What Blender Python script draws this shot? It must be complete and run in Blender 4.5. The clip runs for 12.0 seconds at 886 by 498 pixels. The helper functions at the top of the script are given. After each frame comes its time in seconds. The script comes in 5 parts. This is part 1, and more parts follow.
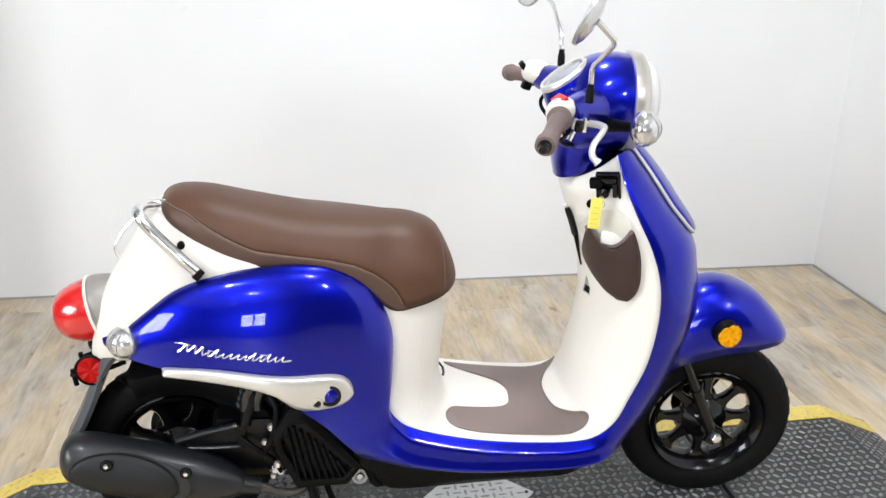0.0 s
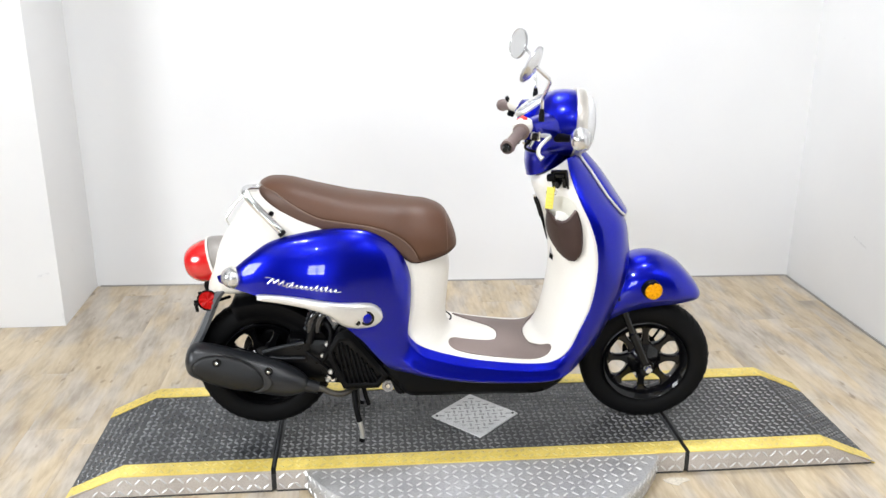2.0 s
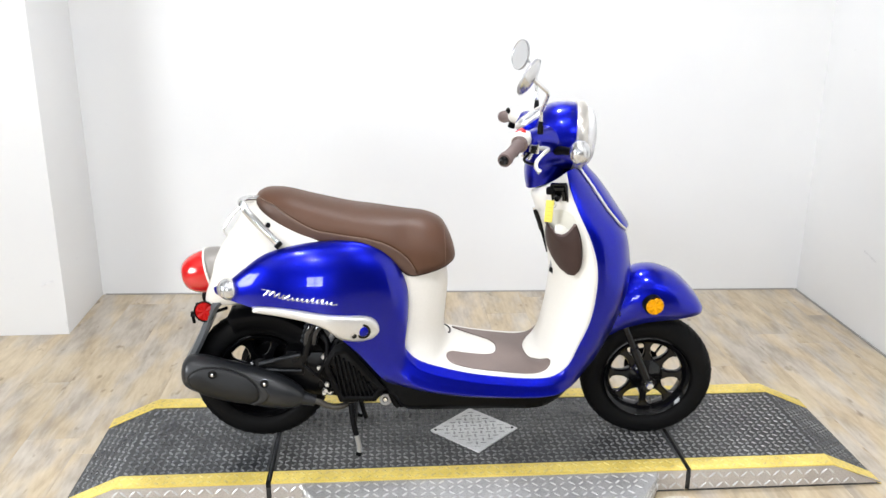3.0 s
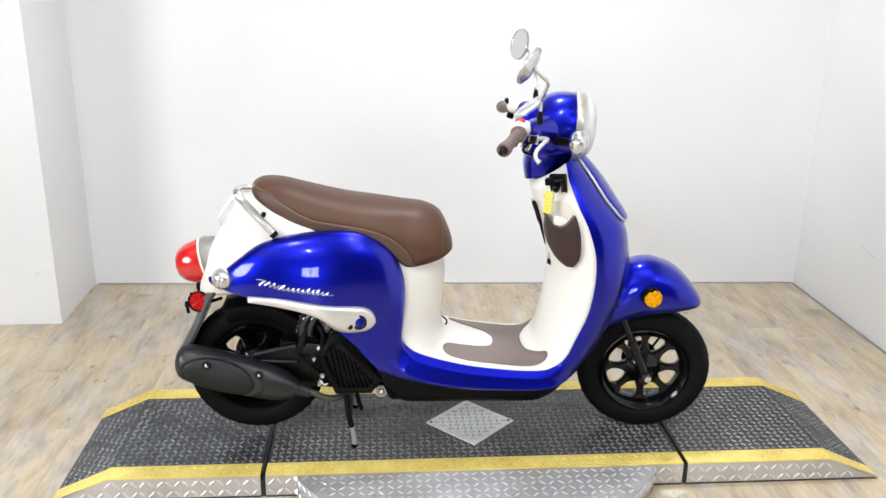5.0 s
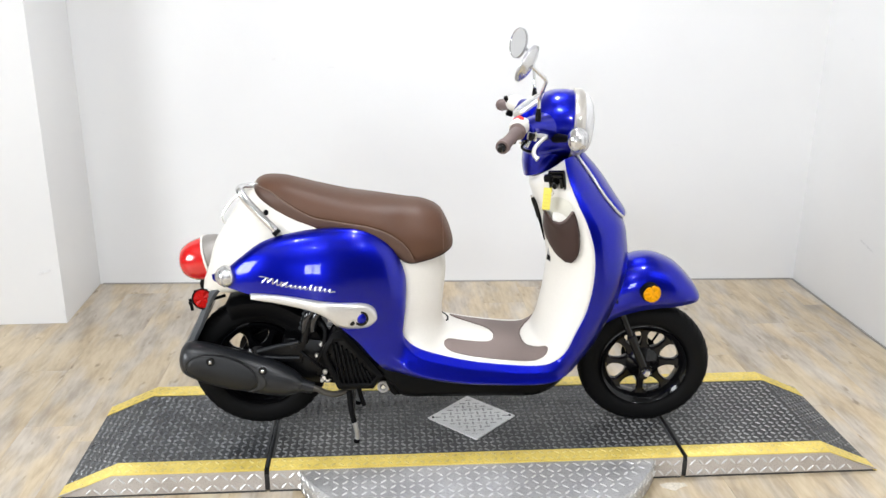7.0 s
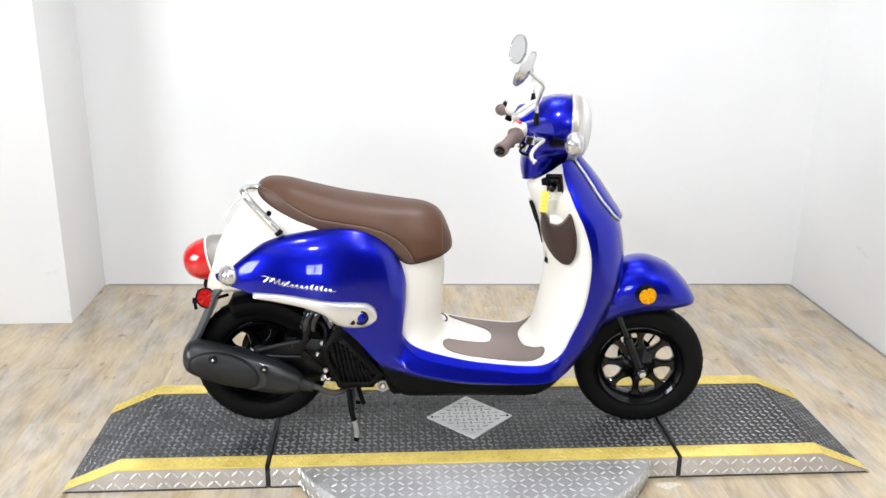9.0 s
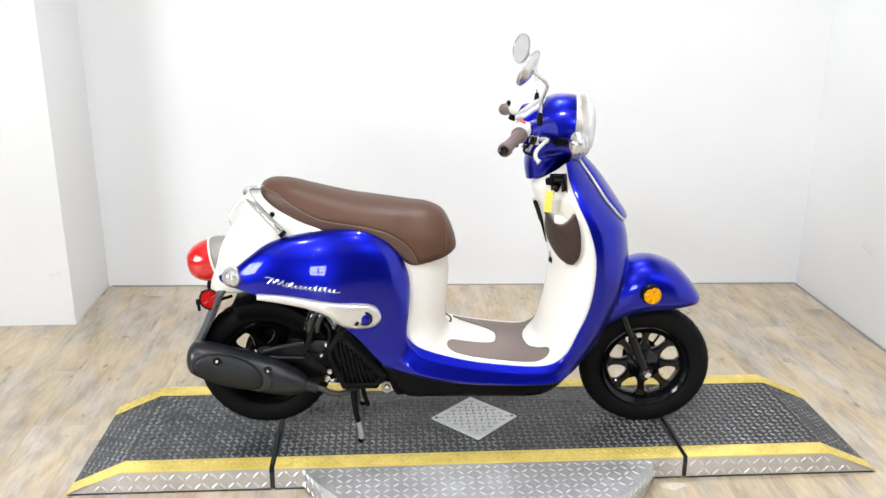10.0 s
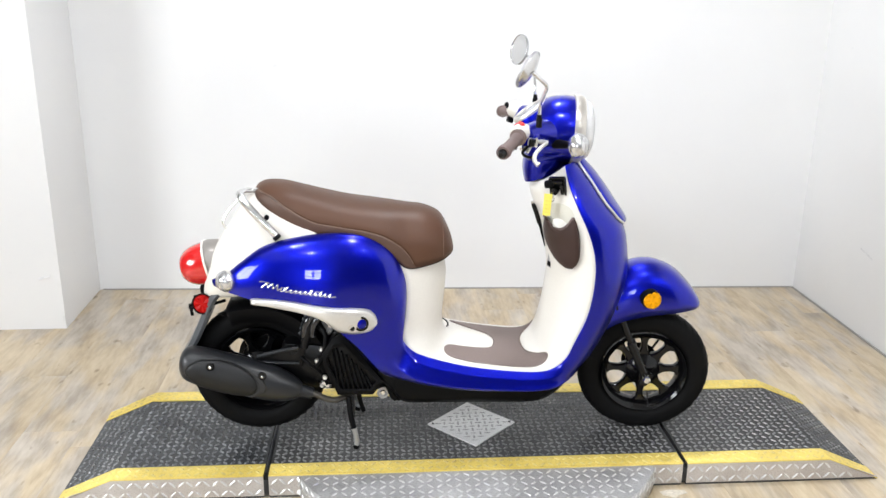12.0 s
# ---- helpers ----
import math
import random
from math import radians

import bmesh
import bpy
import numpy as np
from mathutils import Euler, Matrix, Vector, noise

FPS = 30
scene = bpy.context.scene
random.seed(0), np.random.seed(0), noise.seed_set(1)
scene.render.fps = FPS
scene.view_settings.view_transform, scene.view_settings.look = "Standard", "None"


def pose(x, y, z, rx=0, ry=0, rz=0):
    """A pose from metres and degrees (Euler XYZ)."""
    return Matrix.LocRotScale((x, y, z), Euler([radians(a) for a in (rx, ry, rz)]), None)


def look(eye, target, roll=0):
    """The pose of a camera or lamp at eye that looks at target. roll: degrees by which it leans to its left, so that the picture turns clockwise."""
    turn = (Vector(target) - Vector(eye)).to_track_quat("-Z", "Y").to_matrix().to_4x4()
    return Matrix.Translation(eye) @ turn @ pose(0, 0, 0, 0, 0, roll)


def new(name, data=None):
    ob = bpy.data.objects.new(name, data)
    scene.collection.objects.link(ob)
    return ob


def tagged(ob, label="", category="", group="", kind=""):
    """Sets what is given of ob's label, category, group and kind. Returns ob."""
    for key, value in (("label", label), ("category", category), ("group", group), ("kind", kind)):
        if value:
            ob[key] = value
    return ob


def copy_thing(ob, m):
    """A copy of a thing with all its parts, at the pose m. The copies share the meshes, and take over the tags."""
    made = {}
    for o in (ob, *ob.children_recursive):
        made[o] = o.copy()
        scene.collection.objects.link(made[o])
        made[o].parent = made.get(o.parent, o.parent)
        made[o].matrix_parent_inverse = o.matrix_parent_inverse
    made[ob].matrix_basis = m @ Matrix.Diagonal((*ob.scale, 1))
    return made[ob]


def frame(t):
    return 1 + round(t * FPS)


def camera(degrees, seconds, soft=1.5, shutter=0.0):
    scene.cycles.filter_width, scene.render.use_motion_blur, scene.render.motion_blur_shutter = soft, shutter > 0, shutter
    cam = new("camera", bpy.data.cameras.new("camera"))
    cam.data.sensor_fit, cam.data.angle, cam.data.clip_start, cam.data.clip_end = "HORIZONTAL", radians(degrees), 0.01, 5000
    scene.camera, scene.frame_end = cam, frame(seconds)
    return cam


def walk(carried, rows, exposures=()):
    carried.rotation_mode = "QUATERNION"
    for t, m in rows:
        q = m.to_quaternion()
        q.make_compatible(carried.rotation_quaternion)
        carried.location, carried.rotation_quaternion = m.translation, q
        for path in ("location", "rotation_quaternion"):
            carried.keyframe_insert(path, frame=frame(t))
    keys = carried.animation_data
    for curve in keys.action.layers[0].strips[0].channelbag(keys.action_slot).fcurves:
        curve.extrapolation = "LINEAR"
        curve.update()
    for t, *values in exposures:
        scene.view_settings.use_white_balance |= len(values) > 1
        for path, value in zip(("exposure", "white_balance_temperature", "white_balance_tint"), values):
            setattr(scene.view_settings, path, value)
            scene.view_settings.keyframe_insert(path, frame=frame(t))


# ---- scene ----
cam = camera(54.7, 12.0)
PATH = [
    (0, (-0.365, -1.374, 1.369), (-0.052, 0.461, 0.639), 0.8),
    (0.2, (-0.369, -1.469, 1.386), (-0.089, 0.383, 0.684), 0.5),
    (0.5, (-0.307, -1.645, 1.397), (-0.056, 0.235, 0.763), 1.7),
    (0.7, (-0.340, -1.743, 1.405), (-0.112, 0.134, 0.753), 1.5),
    (1, (-0.256, -1.887, 1.429), (-0.076, 0.001, 0.793), 0.8),
    (1.5, (-0.329, -2.102, 1.43), (-0.147, -0.217, 0.785), 0.5),
    (2, (-0.327, -2.176, 1.443), (-0.153, -0.283, 0.823), 0.3),
    (2.5, (-0.277, -2.158, 1.448), (-0.118, -0.261, 0.835), 0.6),
    (3, (-0.275, -2.154, 1.45), (-0.137, -0.252, 0.847), 0.4),
    (5, (-0.282, -2.132, 1.439), (-0.131, -0.237, 0.819), 0.9),
    (5.5, (-0.276, -2.136, 1.438), (-0.12, -0.24, 0.821), 0.7),
    (6, (-0.276, -2.146, 1.438), (-0.127, -0.252, 0.812), 0.6),
    (6.5, (-0.275, -2.152, 1.44), (-0.13, -0.255, 0.824), 0.8),
    (7, (-0.277, -2.162, 1.437), (-0.133, -0.266, 0.818), 0.5),
    (9, (-0.268, -2.211, 1.435), (-0.132, -0.309, 0.832), 0.8),
    (9.5, (-0.268, -2.205, 1.439), (-0.144, -0.302, 0.837), 0.6),
    (10, (-0.27, -2.202, 1.436), (-0.141, -0.3, 0.831), 0.5),
    (10.5, (-0.273, -2.195, 1.432), (-0.136, -0.293, 0.831), 0.6),
    (11, (-0.281, -2.186, 1.431), (-0.145, -0.282, 0.834), 0.7),
    (11.5, (-0.283, -2.175, 1.435), (-0.144, -0.269, 0.845), 0.8),
    (12, (-0.279, -2.165, 1.429), (-0.134, -0.262, 0.829), 0.7),
]
walk(cam, [(t, look(eye, target, roll)) for t, eye, target, roll in PATH], [(0, -0.08), (1, -0.02), (3, 0.02), (4.8, -0.07), (7.2, -0.06), (8.8, 0.02), (10.5, 0.02), (12, -0.02)])

# ---- world and light ----
world = bpy.data.worlds.new("world")
scene.world = world
world.use_nodes = True
sky = world.node_tree.nodes.new("ShaderNodeTexSky")
sky.sky_type, sky.sun_disc = "NISHITA", False
sky.sun_elevation, sky.sun_rotation = radians(40), radians(200)
world.node_tree.links.new(sky.outputs[0], world.node_tree.nodes["Background"].inputs[0])
world.node_tree.nodes["Background"].inputs[1].default_value = 0.1
LAMP_W, WINDOW_W = 25.5, 100.0
LAMP_SPOTS = [(-1.3, -3.1), (1.6, -3.1), (-1.4, -1.0), (0.25, -1.0), (0.2, 0.65)]
LAMP_Z = 2.92
LAMP_SHARE = {-3.1: 2.19, -1.0: 1.0, 0.65: 1.32}


def area(name, w, h, power, colour, m):
    lamp = bpy.data.lights.new(name, "AREA")
    lamp.shape, lamp.size, lamp.size_y, lamp.energy, lamp.color = "RECTANGLE", w, h, power, colour
    ob = new(name, lamp)
    ob.matrix_world = m
    return ob


for lx, ly in LAMP_SPOTS:
    area("strip_lamp", 0.26, 0.05, LAMP_W * LAMP_SHARE[ly], (0.925, 0.95, 1.0), pose(lx, ly, LAMP_Z - 0.075))
# Cool fill from the west, through a side window added for it.
area("window_area_lamp", 2.0, 1.3, 190.0, (0.93, 0.965, 1.0), pose(-3.93, -2.0, 1.6, 90, 0, -90))
area("window_area_lamp", 1.2, 1.1, WINDOW_W, (0.86, 0.93, 1.0), pose(-1.6, -6.63, 1.35, 90, 0, 0))

# ---- materials ----
def nodes(name):
    m = bpy.data.materials.new(name)
    m.use_nodes = True
    t = m.node_tree
    return m, t, t.nodes["Principled BSDF"]


def put(t, socket, value):
    if isinstance(value, bpy.types.NodeSocket):
        t.links.new(value, socket)
    else:
        socket.default_value = value


def node(t, kind, **inputs):
    n = t.nodes.new(kind)
    for key, value in inputs.items():
        put(t, n.inputs[key.replace("_", " ")], value)
    return n


def noise_at(t, coord, scale, detail=4.0, stretch=(1, 1, 1)):
    mp = node(t, "ShaderNodeMapping", Vector=coord, Scale=stretch)
    return node(t, "ShaderNodeTexNoise", Vector=mp.outputs[0], Scale=scale, Detail=detail).outputs[0]


def ramp(t, fac, stops):
    r = node(t, "ShaderNodeValToRGB", Fac=fac)
    while len(r.color_ramp.elements) < len(stops):
        r.color_ramp.elements.new(0.5)
    for e, (p, c) in zip(r.color_ramp.elements, stops):
        e.position, e.color = p, (*c, 1)
    return r.outputs[0]


def bump(t, height, strength, distance=0.001, normal=None):
    b = node(t, "ShaderNodeBump", Height=height, Strength=strength, Distance=distance)
    if normal:
        put(t, b.inputs["Normal"], normal)
    return b.outputs[0]


def mat(name, col, rough=0.5, metal=0.0, coat=0.0, var=0.08, scale=6.0, fine=150.0, relief=0.15, spec=0.5, flake=0.0, rvar=0.15):
    """A surface whose colour and gloss vary softly at a large and a fine scale, with fine relief."""
    m, t, p = nodes(name)
    co = node(t, "ShaderNodeTexCoord").outputs["Object"]
    big, small = noise_at(t, co, scale), noise_at(t, co, fine)
    mix = node(t, "ShaderNodeMath", **{}).outputs[0]
    mn = t.nodes[-1]
    mn.operation = "ADD"
    put(t, mn.inputs[0], big)
    put(t, mn.inputs[1], small)
    lo, hi = tuple(c * (1 - var) for c in col), tuple(min(1, c * (1 + var)) for c in col)
    put(t, p.inputs["Base Color"], ramp(t, node_scale(t, mn.outputs[0], 0.5), [(0.3, lo), (0.7, hi)]))
    put(t, p.inputs["Roughness"], map_to(t, big, rough * (1 - rvar), min(1, rough * (1 + rvar))))
    p.inputs["Metallic"].default_value = metal
    p.inputs["Specular IOR Level"].default_value = spec
    p.inputs["Coat Weight"].default_value, p.inputs["Coat Roughness"].default_value = coat, 0.025
    if relief:
        put(t, p.inputs["Normal"], bump(t, small, relief, 0.0006))
    return m


def node_scale(t, value, k):
    n = t.nodes.new("ShaderNodeMath")
    n.operation = "MULTIPLY"
    put(t, n.inputs[0], value)
    n.inputs[1].default_value = k
    return n.outputs[0]


def map_to(t, value, lo, hi):
    n = t.nodes.new("ShaderNodeMapRange")
    put(t, n.inputs["Value"], value)
    n.inputs["From Min"].default_value, n.inputs["From Max"].default_value = 0.3, 0.7
    n.inputs["To Min"].default_value, n.inputs["To Max"].default_value = lo, hi
    return n.outputs[0]


def wood_planks():
    """Washed oak vinyl: pale tan with greyer streaks and darker knots, each plank of its own tone."""
    m, t, p = nodes("oak_vinyl")
    co = node(t, "ShaderNodeTexCoord").outputs["Object"]
    info = node(t, "ShaderNodeObjectInfo").outputs["Random"]
    shift = node(t, "ShaderNodeVectorMath")
    put(t, shift.inputs[0], co)
    put(t, shift.inputs[1], node(t, "ShaderNodeCombineXYZ", X=node_scale(t, info, 31), Y=node_scale(t, info, 57)).outputs[0])
    at = shift.outputs[0]
    cloud = noise_at(t, at, 6.5, 6, (2.0, 0.6, 1))
    grain = noise_at(t, at, 14.0, 9, (5, 0.9, 1))
    pores = noise_at(t, at, 60.0, 3, (6, 0.4, 1))
    tone = node(t, "ShaderNodeMix", Factor=0.40)
    put(t, tone.inputs[2], cloud)
    put(t, tone.inputs[3], grain)
    tan = ramp(t, tone.outputs[0], [(0.32, (0.335, 0.25, 0.15)), (0.44, (0.445, 0.35, 0.225)), (0.54, (0.525, 0.43, 0.29)), (0.66, (0.60, 0.505, 0.36))])
    grey = ramp(t, tone.outputs[0], [(0.32, (0.28, 0.23, 0.175)), (0.44, (0.38, 0.325, 0.26)), (0.54, (0.47, 0.415, 0.34)), (0.66, (0.55, 0.495, 0.42))])
    drift = noise_at(t, at, 6.5, 3, (1.5, 0.42, 1))
    blend = node(t, "ShaderNodeMix", Factor=ramp(t, drift, [(0.42, (0, 0, 0)), (0.58, (1, 1, 1))]))
    blend.data_type = "RGBA"
    put(t, blend.inputs[6], tan)
    put(t, blend.inputs[7], grey)
    knots = noise_at(t, at, 17.0, 2, (1.3, 0.6, 1))
    dark = node(t, "ShaderNodeMix", Factor=1.0)
    dark.data_type, dark.blend_type = "RGBA", "MULTIPLY"
    put(t, dark.inputs[6], blend.outputs[2])
    put(t, dark.inputs[7], ramp(t, knots, [(0.24, (0.55, 0.5, 0.45)), (0.33, (1, 1, 1))]))
    base = dark.outputs[2]
    hsv = node(t, "ShaderNodeHueSaturation", Color=base, Value=map_to(t, info, 0.95, 1.05))
    hsv.inputs["Saturation"].default_value = 0.97
    put(t, p.inputs["Base Color"], hsv.outputs[0])
    put(t, p.inputs["Roughness"], map_to(t, grain, 0.34, 0.52))
    put(t, p.inputs["Normal"], bump(t, pores, 0.12, 0.0005))
    return m


def wall_paint():
    m, t, p = nodes("white_wall_paint")
    co = node(t, "ShaderNodeTexCoord").outputs["Object"]
    big, small = noise_at(t, co, 1.3, 5), noise_at(t, co, 220, 3)
    scuffs = noise_at(t, co, 7.0, 6, (1, 1, 2.5))
    base = ramp(t, big, [(0.3, (0.745, 0.745, 0.745)), (0.7, (0.785, 0.785, 0.78))])
    mix = node(t, "ShaderNodeMix")
    mix.data_type, mix.blend_type = "RGBA", "MULTIPLY"
    mix.inputs[0].default_value = 1.0
    put(t, mix.inputs[6], base)
    put(t, mix.inputs[7], ramp(t, scuffs, [(0.20, (0.9, 0.9, 0.9)), (0.27, (1, 1, 1))]))
    put(t, p.inputs["Base Color"], mix.outputs[2])
    p.inputs["Roughness"].default_value = 0.55
    put(t, p.inputs["Normal"], bump(t, small, 0.2, 0.0006))
    return m


def worn_deck(name, col, worn, rough, amount=0.5, metal=0.0):
    """Tread plate whose paint is rubbed lighter in drifting patches and specked with grit."""
    m, t, p = nodes(name)
    co = node(t, "ShaderNodeTexCoord").outputs["Object"]
    big, mid, small = noise_at(t, co, 2.3, 5), noise_at(t, co, 14, 6), noise_at(t, co, 260, 3)
    tone = node(t, "ShaderNodeMix", Factor=0.45)
    put(t, tone.inputs[2], big)
    put(t, tone.inputs[3], mid)
    lo, hi = 0.5 - 0.25 * amount, 0.5 + 0.18
    base = ramp(t, tone.outputs[0], [(lo, col), (hi, worn)])
    grit = node(t, "ShaderNodeMix", Factor=0.5)
    grit.data_type, grit.blend_type = "RGBA", "MULTIPLY"
    put(t, grit.inputs[6], base)
    put(t, grit.inputs[7], ramp(t, small, [(0.35, (0.55, 0.53, 0.5)), (0.5, (1, 1, 1))]))
    put(t, p.inputs["Base Color"], grit.outputs[2])
    put(t, p.inputs["Roughness"], map_to(t, mid, rough * 0.8, rough * 1.25))
    p.inputs["Metallic"].default_value = metal
    put(t, p.inputs["Normal"], bump(t, small, 0.25, 0.0006))
    return m


def clear(name, col, rough=0.03, weight=1.0, ior=1.45):
    m, t, p = nodes(name)
    p.inputs["Base Color"].default_value = (*col, 1)
    p.inputs["Roughness"].default_value, p.inputs["IOR"].default_value = rough, ior
    p.inputs["Transmission Weight"].default_value = weight
    return m


def blue_paint():
    """Deep metallic blue under clear lacquer, with fine flake."""
    m, t, p = nodes("metallic_blue_paint")
    co = node(t, "ShaderNodeTexCoord").outputs["Object"]
    flake, big = noise_at(t, co, 900, 2), noise_at(t, co, 5, 3)
    put(t, p.inputs["Base Color"], ramp(t, flake, [(0.3, (0.0014, 0.0036, 0.23)), (0.7, (0.0045, 0.0105, 0.50))]))
    p.inputs["Metallic"].default_value = 0.89
    p.inputs["Specular IOR Level"].default_value = 0.1
    p.inputs["Coat IOR"].default_value = 1.40
    put(t, p.inputs["Roughness"], map_to(t, big, 0.30, 0.34))
    p.inputs["Coat Weight"].default_value, p.inputs["Coat Roughness"].default_value = 1.0, 0.004
    put(t, p.inputs["Normal"], bump(t, flake, 0.04, 0.0003))
    return m


def glow(name, col, strength):
    m, t, p = nodes(name)
    p.inputs["Base Color"].default_value = (*col, 1)
    p.inputs["Emission Color"].default_value, p.inputs["Emission Strength"].default_value = (*col, 1), strength
    return m


WALL, OAK = wall_paint(), wood_planks()
# Unseen ceiling and walls: dark tones chosen to cut bounce and pale reflections.
CEIL = mat("unseen_dark_ceiling", (0.30, 0.30, 0.30), 0.8)
UNSEENWALL = mat("unseen_dark_wall", (0.10, 0.097, 0.095), 0.7, var=0.2, scale=1.5)
SUBFLOOR = mat("dark_underlay", (0.26, 0.21, 0.15), 0.9)
SCUFF = mat("grey_scuff", (0.70, 0.70, 0.70), 0.7, var=0.15, fine=90)
TORN = mat("torn_vinyl", (0.60, 0.55, 0.46), 0.7, var=0.25, scale=60)
GAPLINE = mat("grey_gap_line", (0.33, 0.32, 0.30), 0.7)
DECK = worn_deck("dark_tread_coating", (0.021, 0.022, 0.023), (0.074, 0.074, 0.072), 0.48)
RAMPDECK = worn_deck("dark_ramp_coating", (0.020, 0.022, 0.024), (0.066, 0.069, 0.072), 0.42)
# Skirt steel: the floor's warm reflection is put into the base colour.
SKIRT = worn_deck("floor_tinted_tread_plate", (0.40, 0.365, 0.335), (0.58, 0.54, 0.50), 0.42, 0.7, 0.3)
PLATE = worn_deck("scuffed_bare_plate", (0.58, 0.58, 0.575), (0.80, 0.80, 0.79), 0.5, 0.8, 0.2)
YELLOWLUG = worn_deck("worn_yellow_ridges", (0.34, 0.25, 0.08), (0.90, 0.74, 0.26), 0.5, 0.9)
# Ridge colour holds both grime and the ridges' painted shadow lines.
GRIMESHADE = mat("grimy_shadowed_ridge", (0.36, 0.36, 0.35), 0.42, 0.2, var=0.6, scale=28)
YELLOW = worn_deck("yellow_safety_paint", (0.55, 0.40, 0.065), (0.86, 0.68, 0.18), 0.5, 0.9)
STEEL = worn_deck("bright_tread_plate", (0.37, 0.365, 0.36), (0.56, 0.555, 0.545), 0.42, 0.7, 0.45)
# Lighter than its plate: the ridges' highlights are put into the colour.
RIDGE = mat("highlit_steel_ridge", (0.62, 0.615, 0.60), 0.36, 0.5, relief=0.1)
# Deck and ramp ridges: rubbed wear, with highlights painted into the lighter tone.
DECKLUG = worn_deck("dark_tread_ridges", (0.066, 0.067, 0.068), (0.26, 0.26, 0.255), 0.34)
RAMPLUG = worn_deck("rubbed_highlit_ramp_ridges", (0.060, 0.063, 0.067), (0.25, 0.255, 0.26), 0.27)
DARKDECK = worn_deck("black_ramp_coating", (0.018, 0.019, 0.020), (0.058, 0.058, 0.056), 0.5)
BLACKGAP = mat("black_rubber_seal", (0.012, 0.012, 0.012), 0.6)
BLUE = blue_paint()
CREAM = mat("cream_plastic", (0.74, 0.71, 0.65), 0.34, coat=0.25, var=0.03, relief=0.03)
# Darker copy of the cream: shade of recess and seam put into the colour.
CREAMSHADE = mat("shaded_cream_plastic", (0.62, 0.60, 0.52), 0.45, var=0.04, relief=0.03)
SEAT = mat("brown_vinyl", (0.088, 0.042, 0.0245), 0.42, var=0.12, scale=9, fine=420, relief=0.5, spec=0.24)
SEATSIDE = mat("brown_vinyl_band", (0.082, 0.044, 0.030), 0.44, var=0.12, scale=9, fine=420, relief=0.5, spec=0.42)
THREAD = mat("tan_thread", (0.15, 0.095, 0.065), 0.6)
MATBROWN = mat("taupe_rubber", (0.19, 0.145, 0.13), 0.6, var=0.1, fine=300, relief=0.5)
GRIP = mat("brown_grip_rubber", (0.15, 0.105, 0.095), 0.55, var=0.12, fine=260, relief=0.6)
POUCH = mat("dark_brown_pouch", (0.048, 0.028, 0.023), 0.5, var=0.12, fine=380, relief=0.5, spec=0.2)
CHROME = mat("chrome", (0.86, 0.87, 0.88), 0.09, 1.0, var=0.02, relief=0.0)
RAIL = mat("polished_aluminium", (0.74, 0.74, 0.74), 0.19, 0.95, var=0.03, relief=0.0)
GAUGEGLASS = clear("gauge_glass", (0.97, 0.98, 1.0), 0.02, 0.97)
SATIN = mat("satin_silver", (0.60, 0.57, 0.52), 0.28, 0.7, var=0.05, relief=0.05)
SILVERTRIM = mat("pearl_silver_trim", (0.66, 0.64, 0.60), 0.34, 0.55, coat=0.2, var=0.04, relief=0.04)
TYRE = mat("tyre_rubber", (0.0045, 0.0045, 0.0048), 0.62, var=0.25, scale=14, relief=0.4, spec=0.10)
GLOSSBLACK = mat("gloss_black_paint", (0.003, 0.003, 0.0035), 0.16, coat=0.25, relief=0.05, spec=0.2)
PLASTIC = mat("black_plastic", (0.0035, 0.0035, 0.004), 0.45, var=0.2, fine=350, relief=0.4, spec=0.09)
ENGINE = mat("black_engine_castings", (0.003, 0.003, 0.0034), 0.30, var=0.3, scale=20, relief=0.4, spec=0.22)
MUFFLER = mat("satin_black_muffler", (0.012, 0.013, 0.015), 0.36, coat=0.10, var=0.12, scale=10, relief=0.2, spec=0.45)
MUFFCOVER = mat("charcoal_heat_shield", (0.008, 0.0084, 0.009), 0.46, var=0.15, scale=10, relief=0.2, spec=0.35)
GREYPLASTIC = mat("grey_mudguard_plastic", (0.066, 0.071, 0.077), 0.38, var=0.15, relief=0.3)
HOSE = mat("glossy_hose_rubber", (0.010, 0.010, 0.011), 0.2, coat=0.5, var=0.2, scale=40, relief=0.2, spec=0.5)
HOUSING = mat("warm_grey_housing", (0.27, 0.25, 0.23), 0.35, 0.2)
RUST = mat("heat_tinted_steel", (0.085, 0.078, 0.068), 0.4, 0.6, var=0.3, scale=30)
MIRROR = mat("mirror_glass", (0.93, 0.94, 0.95), 0.01, 1.0, var=0.0, relief=0.0)
LENS = clear("clear_lens", (0.98, 0.98, 0.98), 0.02, 0.45)
LAMPGLASS = mat("clear_lens_over_reflector", (0.66, 0.66, 0.66), 0.22, 0.75, coat=0.6, var=0.3, scale=70, fine=130, relief=0.0)
RIMGREY = mat("grey_rim", (0.42, 0.42, 0.43), 0.3, 0.7)
GAUGE = mat("blue_grey_dial", (0.33, 0.35, 0.42), 0.4)
REDLENS = mat("red_lens", (0.55, 0.012, 0.012), 0.12, coat=1.0, var=0.15, fine=400, relief=0.5)
REDREFLECTOR = mat("red_reflector", (0.34, 0.004, 0.003), 0.35, coat=0.0, var=0.3, fine=700, relief=0.6, spec=0.1)
AMBER = mat("amber_reflector", (0.66, 0.285, 0.0), 0.30, coat=0.0, var=0.5, scale=120, fine=700, relief=0.5, spec=0.12)
TAG = mat("yellow_paper_tag", (0.80, 0.70, 0.12), 0.6)
RED = mat("red_switch", (0.6, 0.02, 0.02), 0.4)
LAMPWHITE = mat("white_enamel", (0.78, 0.78, 0.77), 0.4)
